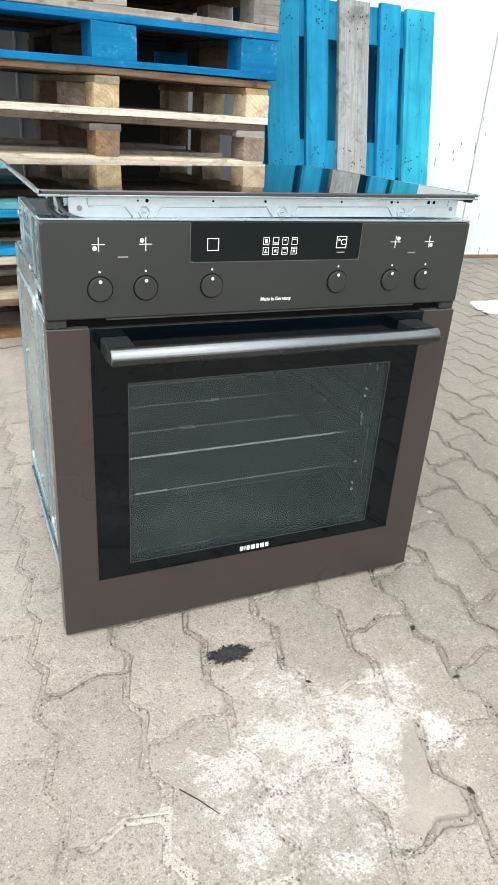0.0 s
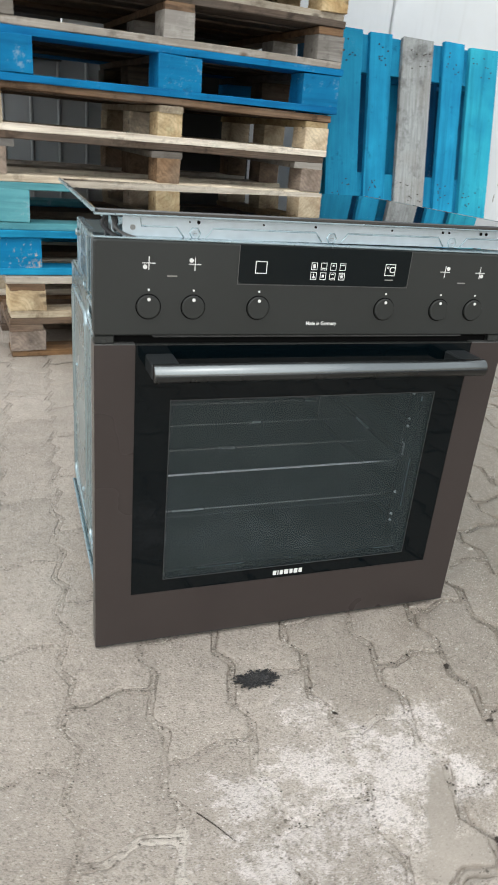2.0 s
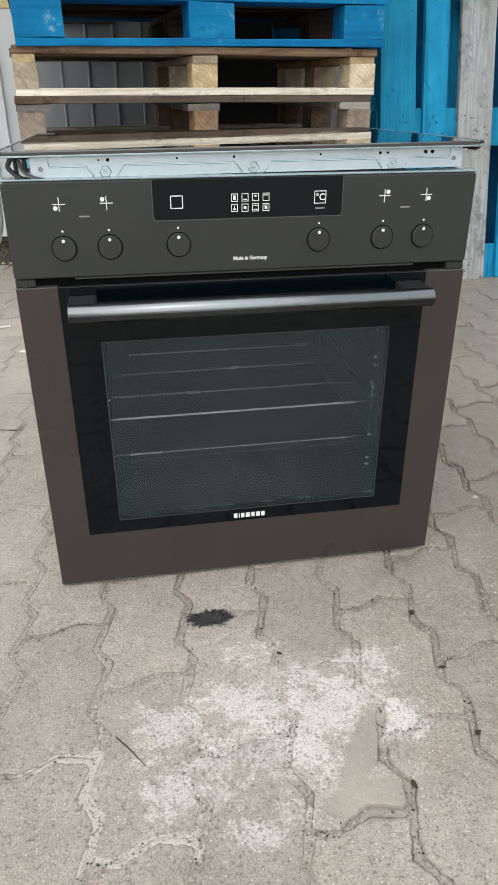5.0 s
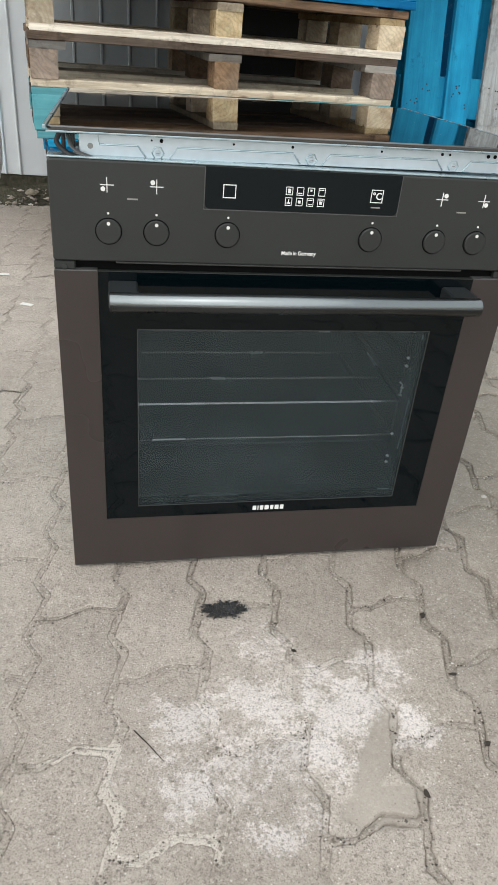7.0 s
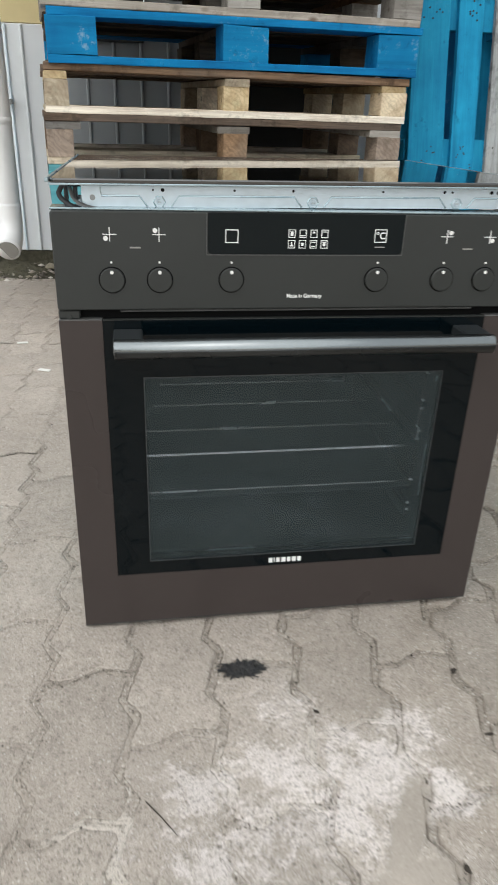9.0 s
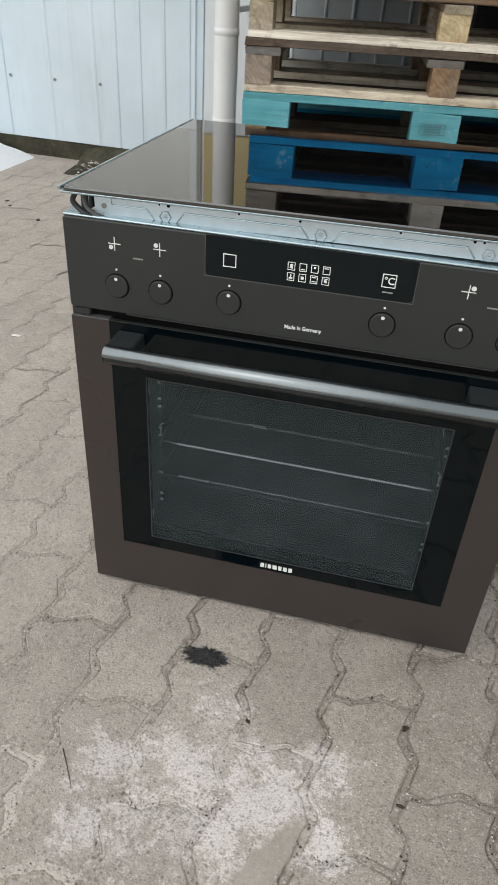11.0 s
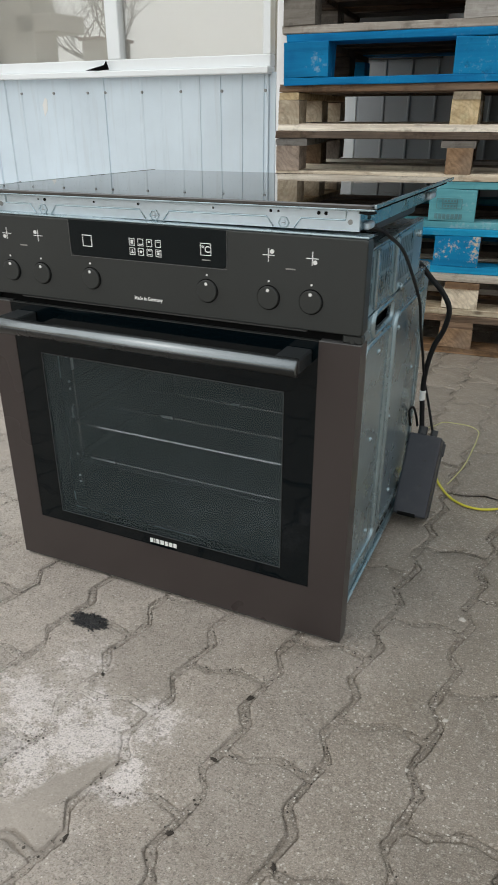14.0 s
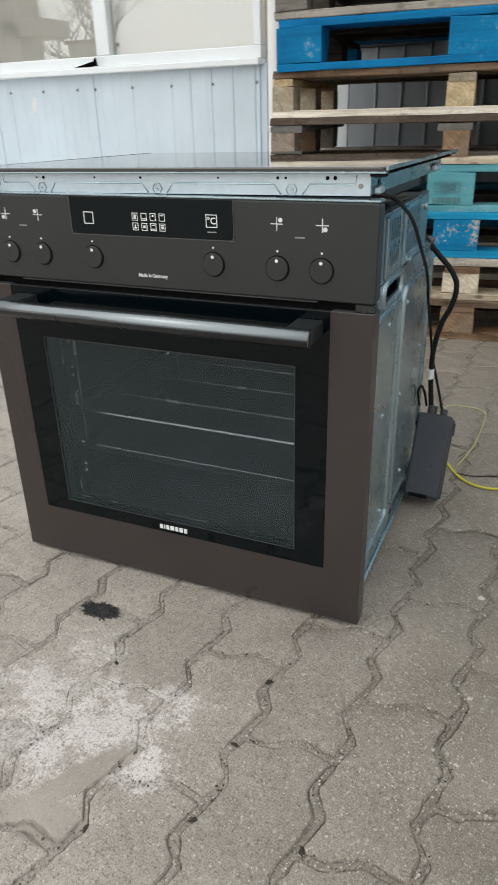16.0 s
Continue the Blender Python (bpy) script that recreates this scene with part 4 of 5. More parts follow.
for cx, dx, dz in ((-0.233, -0.0045, -0.0045), (-0.177, -0.0045, 0.0045), (0.1745, 0.0045, 0.0045), (0.231, 0.0035, -0.0045)):
    bm = box((cx - 0.0078, -0.0004, 0.5695), (cx + 0.0078, 0.001, 0.5705), 0)
    box((cx - 0.0005, -0.0005, 0.562), (cx + 0.0005, 0.001, 0.578), 0, bm=bm)
    disc(cx + dx, 0.57 + dz, 0.0027, -0.0005, 0.001, 14, bm)
    part("plate_symbol", bm, M["print"], panel, "white cross-and-dot symbol")
for cx in (-0.2045, 0.2035):
    part("dash", box((cx - 0.0062, -0.0004, 0.5545), (cx + 0.0062, 0.001, 0.5562), 0), M["grey_print"], panel)
for cx in (-0.2325, -0.177, -0.092, 0.089, 0.175, 0.231):
    part("index_dot", disc(cx, 0.5385, 0.0014, -0.0004, 0.001, 12), M["print"], panel)
    # black disc paints the shade in the gap round the knob
    part("knob_gap", disc(cx, 0.518, 0.0156, -0.0003, 0.001, 40), M["void"], panel)
    knob = part("knob", disc(cx, 0.518, 0.0143, -0.0034, 0.004, 40, None, 0.0009), M["panel"], oven, "flush round push-in knob")
    part("knob_dot", disc(cx, 0.5275, 0.0021, -0.0038, -0.001, 14), M["print"], knob)

# gap between panel and door
part("gap_rail", box((-0.285, 0.012, 0.467), (0.285, 0.03, 0.483), 0.001), M["void"], oven, "dark gap above the door")
part("gap_lip", box((-0.225, 0.004, 0.4785), (0.225, 0.012, 0.4812), 0.001), M["rim"], oven)
for cx in (-0.285, 0.285):
    cap = part("hinge_cap", box((cx - 0.0125, 0.003, 0.4708), (cx + 0.0125, 0.016, 0.4815), 0.0015), M["panel"], oven)
    part("cap_screw", disc(cx, 0.4735, 0.0035, 0.0022, 0.004, 14, None, 0.0006), M["panel"], cap)

# door
door = part("door", plate((-W, 0.008, W, 0.470), [(-0.247, 0.0935, 0.2435, 0.4702)], "y", 0.0, 0.028), M["door"], oven, "closed brown glass oven door")
bm = plate((-0.2467, 0.0938, 0.2432, 0.4698), [(-0.200, 0.115, 0.198, 0.395)], "y", 0.0006, 0.007)
part("glass_border", bm, M["black_glass"], door, "glossy black glass border")
p = part("window_pane", box((-0.1998, 0.0012, 0.1152), (0.1978, 0.004, 0.3948), 0), M["window"], door, "dark see-through oven glass")
p.visible_shadow = False
# lighter strip paints the glint along the top of the glass
part("glass_top_edge", box((-0.246, -0.0002, 0.4696), (0.2425, 0.006, 0.4706), 0), M["panel"], door, "thin strip painting the highlight on the upper glass edge")
part("window_outline", plate((-0.2005, 0.1145, 0.1985, 0.3955), [(-0.1993, 0.1157, 0.1973, 0.3943)], "y", 0.0002, 0.0009), M["dark"], door)
# lighter strips paint the catch-light along the door's upper edge
for a, b in ((-W, -0.2472), (0.2437, W)):
    part("edge_trim", box((a, -0.0004, 0.4697), (b, 0.024, 0.4707), 0.0003), M["rim"], door, "thin lighter strip painting the highlight on the door's top edge")
part("edge_trim", box((-W, -0.0004, 0.0068), (W, 0.026, 0.0079), 0.0003), M["panel"], door, "thin metal lower edge")
for k, (x0, x1) in enumerate(((-0.0275, -0.0208), (-0.0198, -0.0172), (-0.0162, -0.0098), (-0.0088, -0.001), (0.0, 0.0062), (0.0072, 0.0145), (0.0155, 0.0222))):
    part("brand_mark", box((x0 + 0.0006, -0.0003, 0.0992), (x1 - 0.0006, 0.0008, 0.1068), 0), M["print"], door, "plain white mark")
handle = part("handle", tube([(-0.2335, -0.047, 0.4485), (-0.2325, -0.047, 0.4485), (0.2335, -0.047, 0.4485), (0.2345, -0.047, 0.4485)], [0.0105, 0.0118, 0.0118, 0.0105], 28), M["handle"], door, "brushed metal bar handle", True)
# dark half-shell paints the shading on the bar's lower half
bm = bmesh.new()
strip = []
for k in range(25):
    q = radians(-4 + 200 * k / 24)
    strip.append([bm.verts.new((x, -0.047 - rr * math.cos(q), 0.4485 - rr * math.sin(q))) for x, rr in ((-0.2328, 0.0112), (-0.2328, 0.0120), (0.2338, 0.0120), (0.2338, 0.0112))])
for a, b in zip(strip, strip[1:]):
    for n in range(4):
        bm.faces.new((a[n], a[(n + 1) % 4], b[(n + 1) % 4], b[n]))
bm.faces.new(strip[0])
bm.faces.new(strip[-1][::-1])
part("handle_underside", bm, M["underside"], handle, "dark half-shell that paints shade under the bar", True)
for cx in (-0.217, 0.218):
    bm = box((cx - 0.0175, -0.046, 0.439), (cx + 0.0175, 0.001, 0.4590), 0.002)
    part("handle_bracket", bm, M["bracket"], handle, "dark grey handle foot")

# cavity seen through the glass
cav = part("cavity", plate((-0.262, 0.06, 0.262, 0.455), [(-0.220, 0.085, 0.220, 0.415)], "y", 0.046, 0.060), M["void"], oven, "dark enamelled oven cavity")
for lo, hi in (((-0.229, 0.061, 0.086), (-0.225, 0.44, 0.42)), ((0.225, 0.061, 0.086), (0.229, 0.44, 0.42)), ((-0.229, 0.061, 0.086), (0.229, 0.44, 0.09)), ((-0.229, 0.061, 0.415), (0.229, 0.44, 0.42)), ((-0.229, 0.436, 0.086), (0.229, 0.44, 0.42))):
    part("cavity_wall", box(lo, hi, 0.001), M["enamel"], cav)
for s in (-1, 1):
    for z in (0.138, 0.150, 0.192, 0.262, 0.275, 0.312, 0.325, 0.368):
        # rails coloured near-black for the oven's shade; only their tips are chrome
        part("side_rail", tube([(s * 0.202, 0.062, z + 0.004), (s * 0.206, 0.064, z), (s * 0.208, 0.42, z)], 0.0012, 6), M["void"], cav)
        part("rail_tip", tube([(s * 0.203, 0.0605, z + 0.003), (s * 0.207, 0.064, z)], 0.0021, 8), M["rail_end"], cav, "bright curled rail end")
    for y in (0.085, 0.41):
        part("side_rail", tube([(s * 0.214, y, 0.11), (s * 0.214, y, 0.39)], 0.0022, 6), M["chrome"], cav)
    part("rail_hook", tube([(s * 0.2035, 0.060, 0.264), (s * 0.2035, 0.060, 0.283), (s * 0.199, 0.060, 0.287)], 0.0013, 8), M["rail_end"], cav, "small bright hook")
    part("glass_edge", box((s * 0.2195 - 0.0006, 0.0585, 0.10), (s * 0.2195 + 0.0006, 0.0605, 0.40), 0), M["steel"], cav, "bright edge of the cavity seal")
shelf = thing("oven_shelf", pose(0, 0, 0.254), "chrome wire shelf inside the oven", "shelf")
# flat bar replaces the round wire, tilted to catch the sky's light
part("front_bar", box((-0.207, -0.0006, -0.0017), (0.207, 0.0006, 0.0017), 0.0004), M["front_wire"], shelf, "flat strip tilted to shine, in place of the front wire", at=pose(0, 0.06, 0, -32, 0, 0))
for y, hw in ((0.143, 0.198), (0.241, 0.185), (0.338, 0.17)):
    part("cross_wire", tube([(-hw, y, 0), (hw, y, 0)], 0.0023, 10), M["chrome"], shelf)
for s in (-1, 1):
    part("side_wire", tube([(s * 0.205, 0.06, -0.001), (s * 0.213, 0.25, -0.001), (s * 0.208, 0.40, -0.001)], 0.0018, 6), M["chrome"], shelf)
tray = thing("oven_tray", pose(0, 0, 0.19), "dark enamel baking tray inside the oven", "tray")
part("tray_floor", box((-0.208, 0.065, -0.012), (0.208, 0.41, -0.009), 0.001), M["enamel"], tray)
part("tray_rim", tube([(-0.205, 0.062, 0.002), (0.205, 0.062, 0.002)], 0.0014, 8), M["chrome"], tray, "pale rolled rim")

# zinc body
body = part("body", plate((-0.278, 0.018, 0.278, 0.482), [(-0.262, 0.06, 0.262, 0.455)], "y", 0.029, 0.033), M["steel"], oven, "zinc-plated sheet steel body")
part("back_plate", box((-0.276, 0.518, 0.02), (0.276, 0.524, 0.47), 0.002), M["steel"], body)
part("base_plate", box((-0.276, 0.03, 0.018), (0.276, 0.522, 0.026), 0.002), M["steel"], body)
part("deck_plate", box((-0.276, 0.02, 0.474), (0.276, 0.522, 0.480), 0.002), M["steel"], body)
part("housing_front", box((-0.272, 0.024, 0.481), (0.272, 0.030, 0.585), 0.002), M["steel"], body)
part("housing_top", box((-0.276, 0.022, 0.560), (0.276, 0.425, 0.565), 0.002), M["steel"], body)
part("housing_back", box((-0.274, 0.420, 0.48), (0.274, 0.426, 0.561), 0.002), M["steel"], body)
for x in (-0.26, 0.26):
    for y in (0.05, 0.49):
        part("foot", box((x - 0.012, y - 0.012, 0.0), (x + 0.012, y + 0.012, 0.019), 0.003), M["dark"], oven)


def side(s):
    """One side of the body: lower sheet with pressed beads and a grip opening, vented upper housing."""
    x = s * 0.279
    sheet = part("side_sheet", plate((0.031, 0.018, 0.52, 0.478), [(0.127, 0.451, 0.224, 0.4745)], "x", x - s * 0.004, x), M["steel"], body)
    # near-black box paints the shade behind the grip opening
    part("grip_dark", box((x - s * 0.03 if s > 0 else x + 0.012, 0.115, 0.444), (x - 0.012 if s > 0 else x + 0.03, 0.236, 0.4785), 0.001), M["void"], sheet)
    for n, line in enumerate((rounded(0.121, 0.446, 0.230, 0.4770, 0.012), rounded(0.085, 0.06, 0.232, 0.436, 0.016), rounded(0.262, 0.06, 0.488, 0.440, 0.016))):
        bm = tube([(x - s * 0.0008, u, v) for u, v in line], 0.0052, 10, None, True)
        part("pressed_bead", bm, M["steel"], sheet, smooth=True)
    part("flange", box((min(x, x + s * 0.006), 0.031, 0.018), (max(x, x + s * 0.006), 0.52, 0.024), 0.002), M["steel"], sheet)
    part("flange", box((min(x, x + s * 0.005), 0.018, 0.02), (max(x, x + s * 0.005), 0.046, 0.479), 0.002), M["steel"], sheet)
    for y, z in ((0.169, 0.411), (0.292, 0.415), (0.282, 0.263), (0.162, 0.272), (0.339, 0.092), (0.183, 0.094), (0.44, 0.30)):
        bm = disc(0, 0, 0.0045, -0.003, 0.0, 12, None, 0.002)
        part("rivet", bm, M["steel"], sheet, at=pose(x, y, z, 0, 0, 90 * s))
    for y in (0.27, 0.30, 0.33, 0.36):
        # uncut slots: near-black bars on the sheet paint their shade
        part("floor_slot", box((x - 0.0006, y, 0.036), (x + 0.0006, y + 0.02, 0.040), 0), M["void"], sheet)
    slots = []
    for y0, count in ((0.080, 3), (0.146, 6), (0.254, 9)):
        for k in range(count):
            for z0 in (0.494, 0.528):
                slots.append((y0 + k * 0.0120, z0, y0 + k * 0.0120 + 0.0066, z0 + 0.029))
    xv = s * 0.277
    vent = part("vent_sheet", plate((0.024, 0.4795, 0.424, 0.564), slots, "x", xv - s * 0.003, xv), M["steel"], body, "slotted zinc vent plate")
    # near-black box paints the shade behind the vent slots
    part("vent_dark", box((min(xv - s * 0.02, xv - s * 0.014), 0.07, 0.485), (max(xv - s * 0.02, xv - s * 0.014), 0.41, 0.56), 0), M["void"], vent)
    part("vent_fold", box((min(xv - s * 0.012, xv), 0.024, 0.5645), (max(xv - s * 0.012, xv), 0.424, 0.568), 0.001), M["steel"], vent)
    for y in (0.128, 0.238):
        part("vent_post", box((min(xv, xv + s * 0.004), y - 0.006, 0.484), (max(xv, xv + s * 0.004), y + 0.006, 0.564), 0.001), M["steel"], vent)
    for y, z in ((0.278, 0.476), (0.385, 0.54)):
        part("rivet", disc(0, 0, 0.006, -0.006, 0.0, 12, None, 0.002), M["steel"], vent, at=pose(xv, y, z + 0.008, 0, 0, 90 * s))


side(1)
side(-1)

# ---- hob ----
HOB_AT = pose(0.002, 0, 0.597) @ pose(0, 0, 0, -0.95, -0.45, 0) @ pose(0, 0, -0.60)
hob = thing("hob", HOB_AT, "black glass hob in a bare steel tray resting on the oven", "hob")
ZG = 0.6295
part("glass", slab(rounded(-0.297, 0.0, 0.299, 0.512, 0.008), "z", ZG + 0.0045, ZG, 0.0015), M["hob_glass"], hob, "polished black glass")
for lo, hi in (((-0.298, -0.0012, ZG - 0.0025), (0.300, 0.010, ZG - 0.0003)), ((-0.298, 0.502, ZG - 0.0025), (0.300, 0.514, ZG - 0.0003)), ((-0.3012, -0.001, ZG + 0.0008), (-0.2972, 0.513, ZG + 0.0049)), ((0.2992, -0.001, ZG + 0.0008), (0.3022, 0.513, ZG + 0.0049))):
    part("glass_trim", box(lo, hi, 0.0005), M["steel"], hob, "thin metal edge under the glass")
front = part("tray_front", plate((-0.264, 0.6025, 0.279, 0.6268), [], "y", 0.016, 0.0185), M["hob_steel"], hob, "pale steel tray side with pressed panels")
for cx in (-0.177, 0.004, 0.185):
    bm = tube([(cx + r * math.cos(q), 0.0158, 0.6085 + r * math.sin(q)) for r, q in ((0.0068, 2 * math.pi * k / 6) for k in range(6))], 0.0009, 6, None, True)
    part("hexagon_mark", bm, M["steel"], front)
    part("bolt", disc(cx, 0.6085, 0.0032, 0.0150, 0.017, 12, None, 0.0008), M["hob_steel"], front)
    part("bolt_slot", box((cx - 0.0020, 0.0147, 0.6081), (cx + 0.0020, 0.0153, 0.6089), 0), M["screw"], front)
z_hi, hexes = 0.6150, (-0.177, 0.004, 0.185)
for n in range(4):
    p0 = []
    if n:
        p0 += [(hexes[n - 1] + 0.0135, 0.0157, 0.6035), (hexes[n - 1] + 0.0225, 0.0157, z_hi)]
    else:
        p0 += [(-0.243, 0.0157, 0.6245), (-0.242, 0.0157, z_hi)]
    if n < 3:
        p0 += [(hexes[n] - 0.0225, 0.0157, z_hi), (hexes[n] - 0.0135, 0.0157, 0.6035)]
    else:
        p0 += [(0.262, 0.0157, z_hi), (0.263, 0.0157, 0.6245)]
    part("pressed_line", tube(p0, 0.0010, 6), M["steel"], front)
for cx, r in ((-0.184, 0.0011), (-0.173, 0.0021), (-0.09, 0.0013), (-0.02, 0.0016), (0.09, 0.0013), (0.168, 0.0018), (0.178, 0.0014), (0.229, 0.0022), (0.238, 0.0022), (-0.252, 0.0032), (0.268, 0.003)):
    part("hole", disc(cx, 0.6215 if abs(cx) < 0.25 else 0.613, r, 0.0152, 0.017, 12), M["void"] if abs(cx) < 0.25 else M["screw"], front)
for s, xx in ((-1, -0.264), (1, 0.279)):
    tray_side = part("tray_side", plate((0.0185, 0.6035, 0.49, 0.6268), [(0.25, 0.610, 0.257, 0.619), (0.05, 0.612, 0.064, 0.618), (0.40, 0.611, 0.425, 0.617)], "x", xx - s * 0.0025, xx), M["steel"], hob)
    # black strip paints the shade under the glass edge
    part("tray_gap", box((min(xx, xx + s * 0.014), 0.012, 0.6246), (max(xx, xx + s * 0.014), 0.50, 0.6266), 0), M["void"], hob, "black strip painting the shade in the gap under the glass")
    part("clip", box((min(xx, xx + s * 0.008), 0.03, 0.603), (max(xx, xx + s * 0.008), 0.055, 0.612), 0.002), M["hob_steel"], tray_side)
    part("clip", box((min(xx, xx + s * 0.008), 0.40, 0.606), (max(xx, xx + s * 0.008), 0.44, 0.616), 0.002), M["hob_steel"], tray_side)
part("tray_back", box((-0.262, 0.488, 0.6035), (0.277, 0.491, 0.6268), 0.001), M["hob_steel"], hob)
part("tray_floor", box((-0.262, 0.019, 0.6025), (0.277, 0.489, 0.6043), 0.0005), M["hob_steel"], hob)
part("seal", tube(smooth_line([(-0.283, 0.010, 0.627), (-0.288, 0.009, 0.617), (-0.280, 0.010, 0.6075), (-0.268, 0.009, 0.602), (-0.246, 0.006, 0.5995)], 5), 0.0034, 8, None, False, 0.45), M["dark"], hob, "dark loop of loose sealing strip", True)
for n, (x0, x1) in enumerate(((-0.2835, -0.2795), (-0.2735, -0.2690))):
    part("spring_clip", box((x0, 0.020, 0.603 + 0.004 * n), (x1, 0.034, 0.627), 0.001), M["dark"], hob, "black spring clip under the glass edge")
part("clip_strip", tube(smooth_line([(-0.276, 0.014, 0.624), (-0.272, 0.010, 0.612), (-0.260, 0.008, 0.605), (-0.236, 0.004, 0.6000)], 5), 0.0030, 8, None, False, 0.35), M["rim"], hob, "bent grey metal strip", True)
part("seal", tube([(0.281, 0.006, 0.6255), (0.292, 0.004, 0.6245), (0.299, 0.010, 0.6255)], 0.0018, 8), M["cable"], hob, "loose black sealing strip")
part("under_box", box((-0.20, 0.16, 0.5835), (0.262, 0.41, 0.6022), 0.004), M["dark"], hob, "dark underside housing")

# ---- cables and connection box beside the stove ----
BOX_AT = pose(0.3167, 0.3665, 0.0248, -29.1, 1.3, 0)
cbox = thing("connection_box", BOX_AT, "dark grey plastic connection box leaning against the oven side", "box")
part("lid", box((-0.0315, -0.002, 0.004), (0.0315, 0.038, 0.163), 0.004, 2), M["box"], cbox)
part("base", box((-0.029, 0.037, 0.005), (0.033, 0.0535, 0.161), 0.003, 2), M["dark"], cbox)
part("notch", box((-0.022, -0.003, 0.002), (0.012, 0.012, 0.009), 0.001), M["void"], cbox, "dark slot in the lower end")
part("gland", tube([(-0.010, 0.022, 0.164), (-0.010, 0.022, 0.180)], 0.009, 12), M["dark"], cbox)
part("gland", tube([(0.012, 0.024, 0.164), (0.012, 0.024, 0.176)], 0.007, 12), M["dark"], cbox)
part("catch", box((0.031, 0.04, 0.13), (0.036, 0.052, 0.155), 0.001), M["dark"], cbox)
for z in (0.062, 0.112):
    part("clip_mark", box((0.006, -0.0028, z), (0.012, -0.0015, z + 0.004), 0.0005), M["dark"], cbox)


def wire(name, label, category, material, radius, points, sides=10):
    """A cable through the given points."""
    base = Vector(points[0])
    ob = thing(name, Matrix.Translation(base), label, category)
    part("sheath", tube([p - base for p in smooth_line(points)], radius, sides), material, ob, smooth=True)
    return ob, base


cable, base = wire("power_cable", "thick black rubber cable hanging from the oven back", "cable", M["cable"], 0.0049,
                   [(0.258, 0.43, 0.492), (0.268, 0.47, 0.484), (0.291, 0.48, 0.457), (0.315, 0.48, 0.432), (0.329, 0.48, 0.404), (0.324, 0.48, 0.367), (0.309, 0.48, 0.331), (0.300, 0.48, 0.283), (0.299, 0.48, 0.234), (0.306, 0.476, 0.168)], 12)
part("tag", tube([Vector((0.299, 0.48, 0.243)) - base, Vector((0.2992, 0.4802, 0.223)) - base], 0.0057, 12), M["label"], cable, "white paper cable tag")
wire("hob_cable", "thin black cable from the hob down to the box", "cable", M["cable"], 0.0025,
     [(0.270, 0.075, 0.598), (0.285, 0.10, 0.592), (0.295, 0.113, 0.583), (0.298, 0.19, 0.552), (0.296, 0.29, 0.494), (0.295, 0.37, 0.438), (0.294, 0.41, 0.382), (0.296, 0.45, 0.324), (0.299, 0.48, 0.266), (0.312, 0.484, 0.215), (0.327, 0.474, 0.166)])
wire("cable_loop", "short black cable loop at the box", "cable", M["cable"], 0.0024,
     [(0.285, 0.466, 0.172), (0.282, 0.455, 0.205), (0.288, 0.455, 0.216), (0.294, 0.46, 0.20), (0.297, 0.475, 0.170)], 8)
wire("earth_wire", "yellow earth wire lying on the pavers", "wire", M["yellow"], 0.0026,
     [(0.300, 0.50, 0.05), (0.304, 0.57, 0.012), (0.322, 0.607, 0.003), (0.340, 0.570, 0.003), (0.360, 0.535, 0.003), (0.380, 0.511, 0.003), (0.403, 0.497, 0.003), (0.426, 0.493, 0.003), (0.448, 0.498, 0.003), (0.480, 0.517, 0.003), (0.53, 0.55, 0.003), (0.58, 0.585, 0.003)], 8)
wire("signal_wire", "thin pale yellow wire looping onto the ground", "wire", M["pale_wire"], 0.0013,
     [(0.306, 0.474, 0.172), (0.300, 0.50, 0.178), (0.288, 0.56, 0.150), (0.272, 0.72, 0.060), (0.274, 0.86, 0.006), (0.290, 0.916, -0.003), (0.325, 0.922, -0.003), (0.360, 0.918, -0.003), (0.382, 0.890, -0.002), (0.385, 0.846, 0.001), (0.384, 0.776, 0.002), (0.378, 0.678, 0.002), (0.364, 0.599, 0.002), (0.358, 0.575, 0.002)], 8)


# ---- yard clutter ----


def lump(size, seed, sub=3, rough=0.3, flat=0.0, freq=1.6):
    """An irregular stone-like lump, base cut flat at z = 0."""
    bm = bmesh.new()
    bmesh.ops.create_icosphere(bm, subdivisions=sub, radius=1)
    for v in bm.verts:
        d = 1 + rough * noise.noise(v.co * freq + Vector((seed * 3.1, seed, 0))) + rough * 0.4 * noise.noise(v.co * freq * 3 + Vector((seed, 0, 7)))
        v.co = Vector((v.co.x * d * size[0], v.co.y * d * size[1], max(v.co.z * d * size[2], flat)))
    return bm


bm = box((-0.1, -0.07, -0.005), (0.1, 0.07, 0.085), 0.020, 2)
bmesh.ops.subdivide_edges(bm, edges=bm.edges[:], cuts=5, use_grid_fill=True)
for v in bm.verts:
    w = v.co * 1.0
    v.co += Vector((0.014 * noise.noise(w * 21), 0.014 * noise.noise(w * 19 + Vector((5, 0, 0))), 0.010 * noise.noise(w * 17 + Vector((0, 5, 0))))) + 0.006 * noise.noise(w * 75) * w.normalized()
solo("field_stone", bm, M["rock"], "rough brown field stone lying in old snow", "stone", at=pose(-2.350, 2.06, -0.036, 3, 4, 22) @ Matrix.Diagonal((0.92, 1.0, 1.08, 1)))
snow = thing("snow_heap", pose(-2.72, 2.38, -0.037) @ Matrix.Diagonal((1, 1, 0.86, 1)), "heap of old crusted snow along the wall", "snow")
bm = bmesh.new()
NX, NY = 70, 28
rows = []
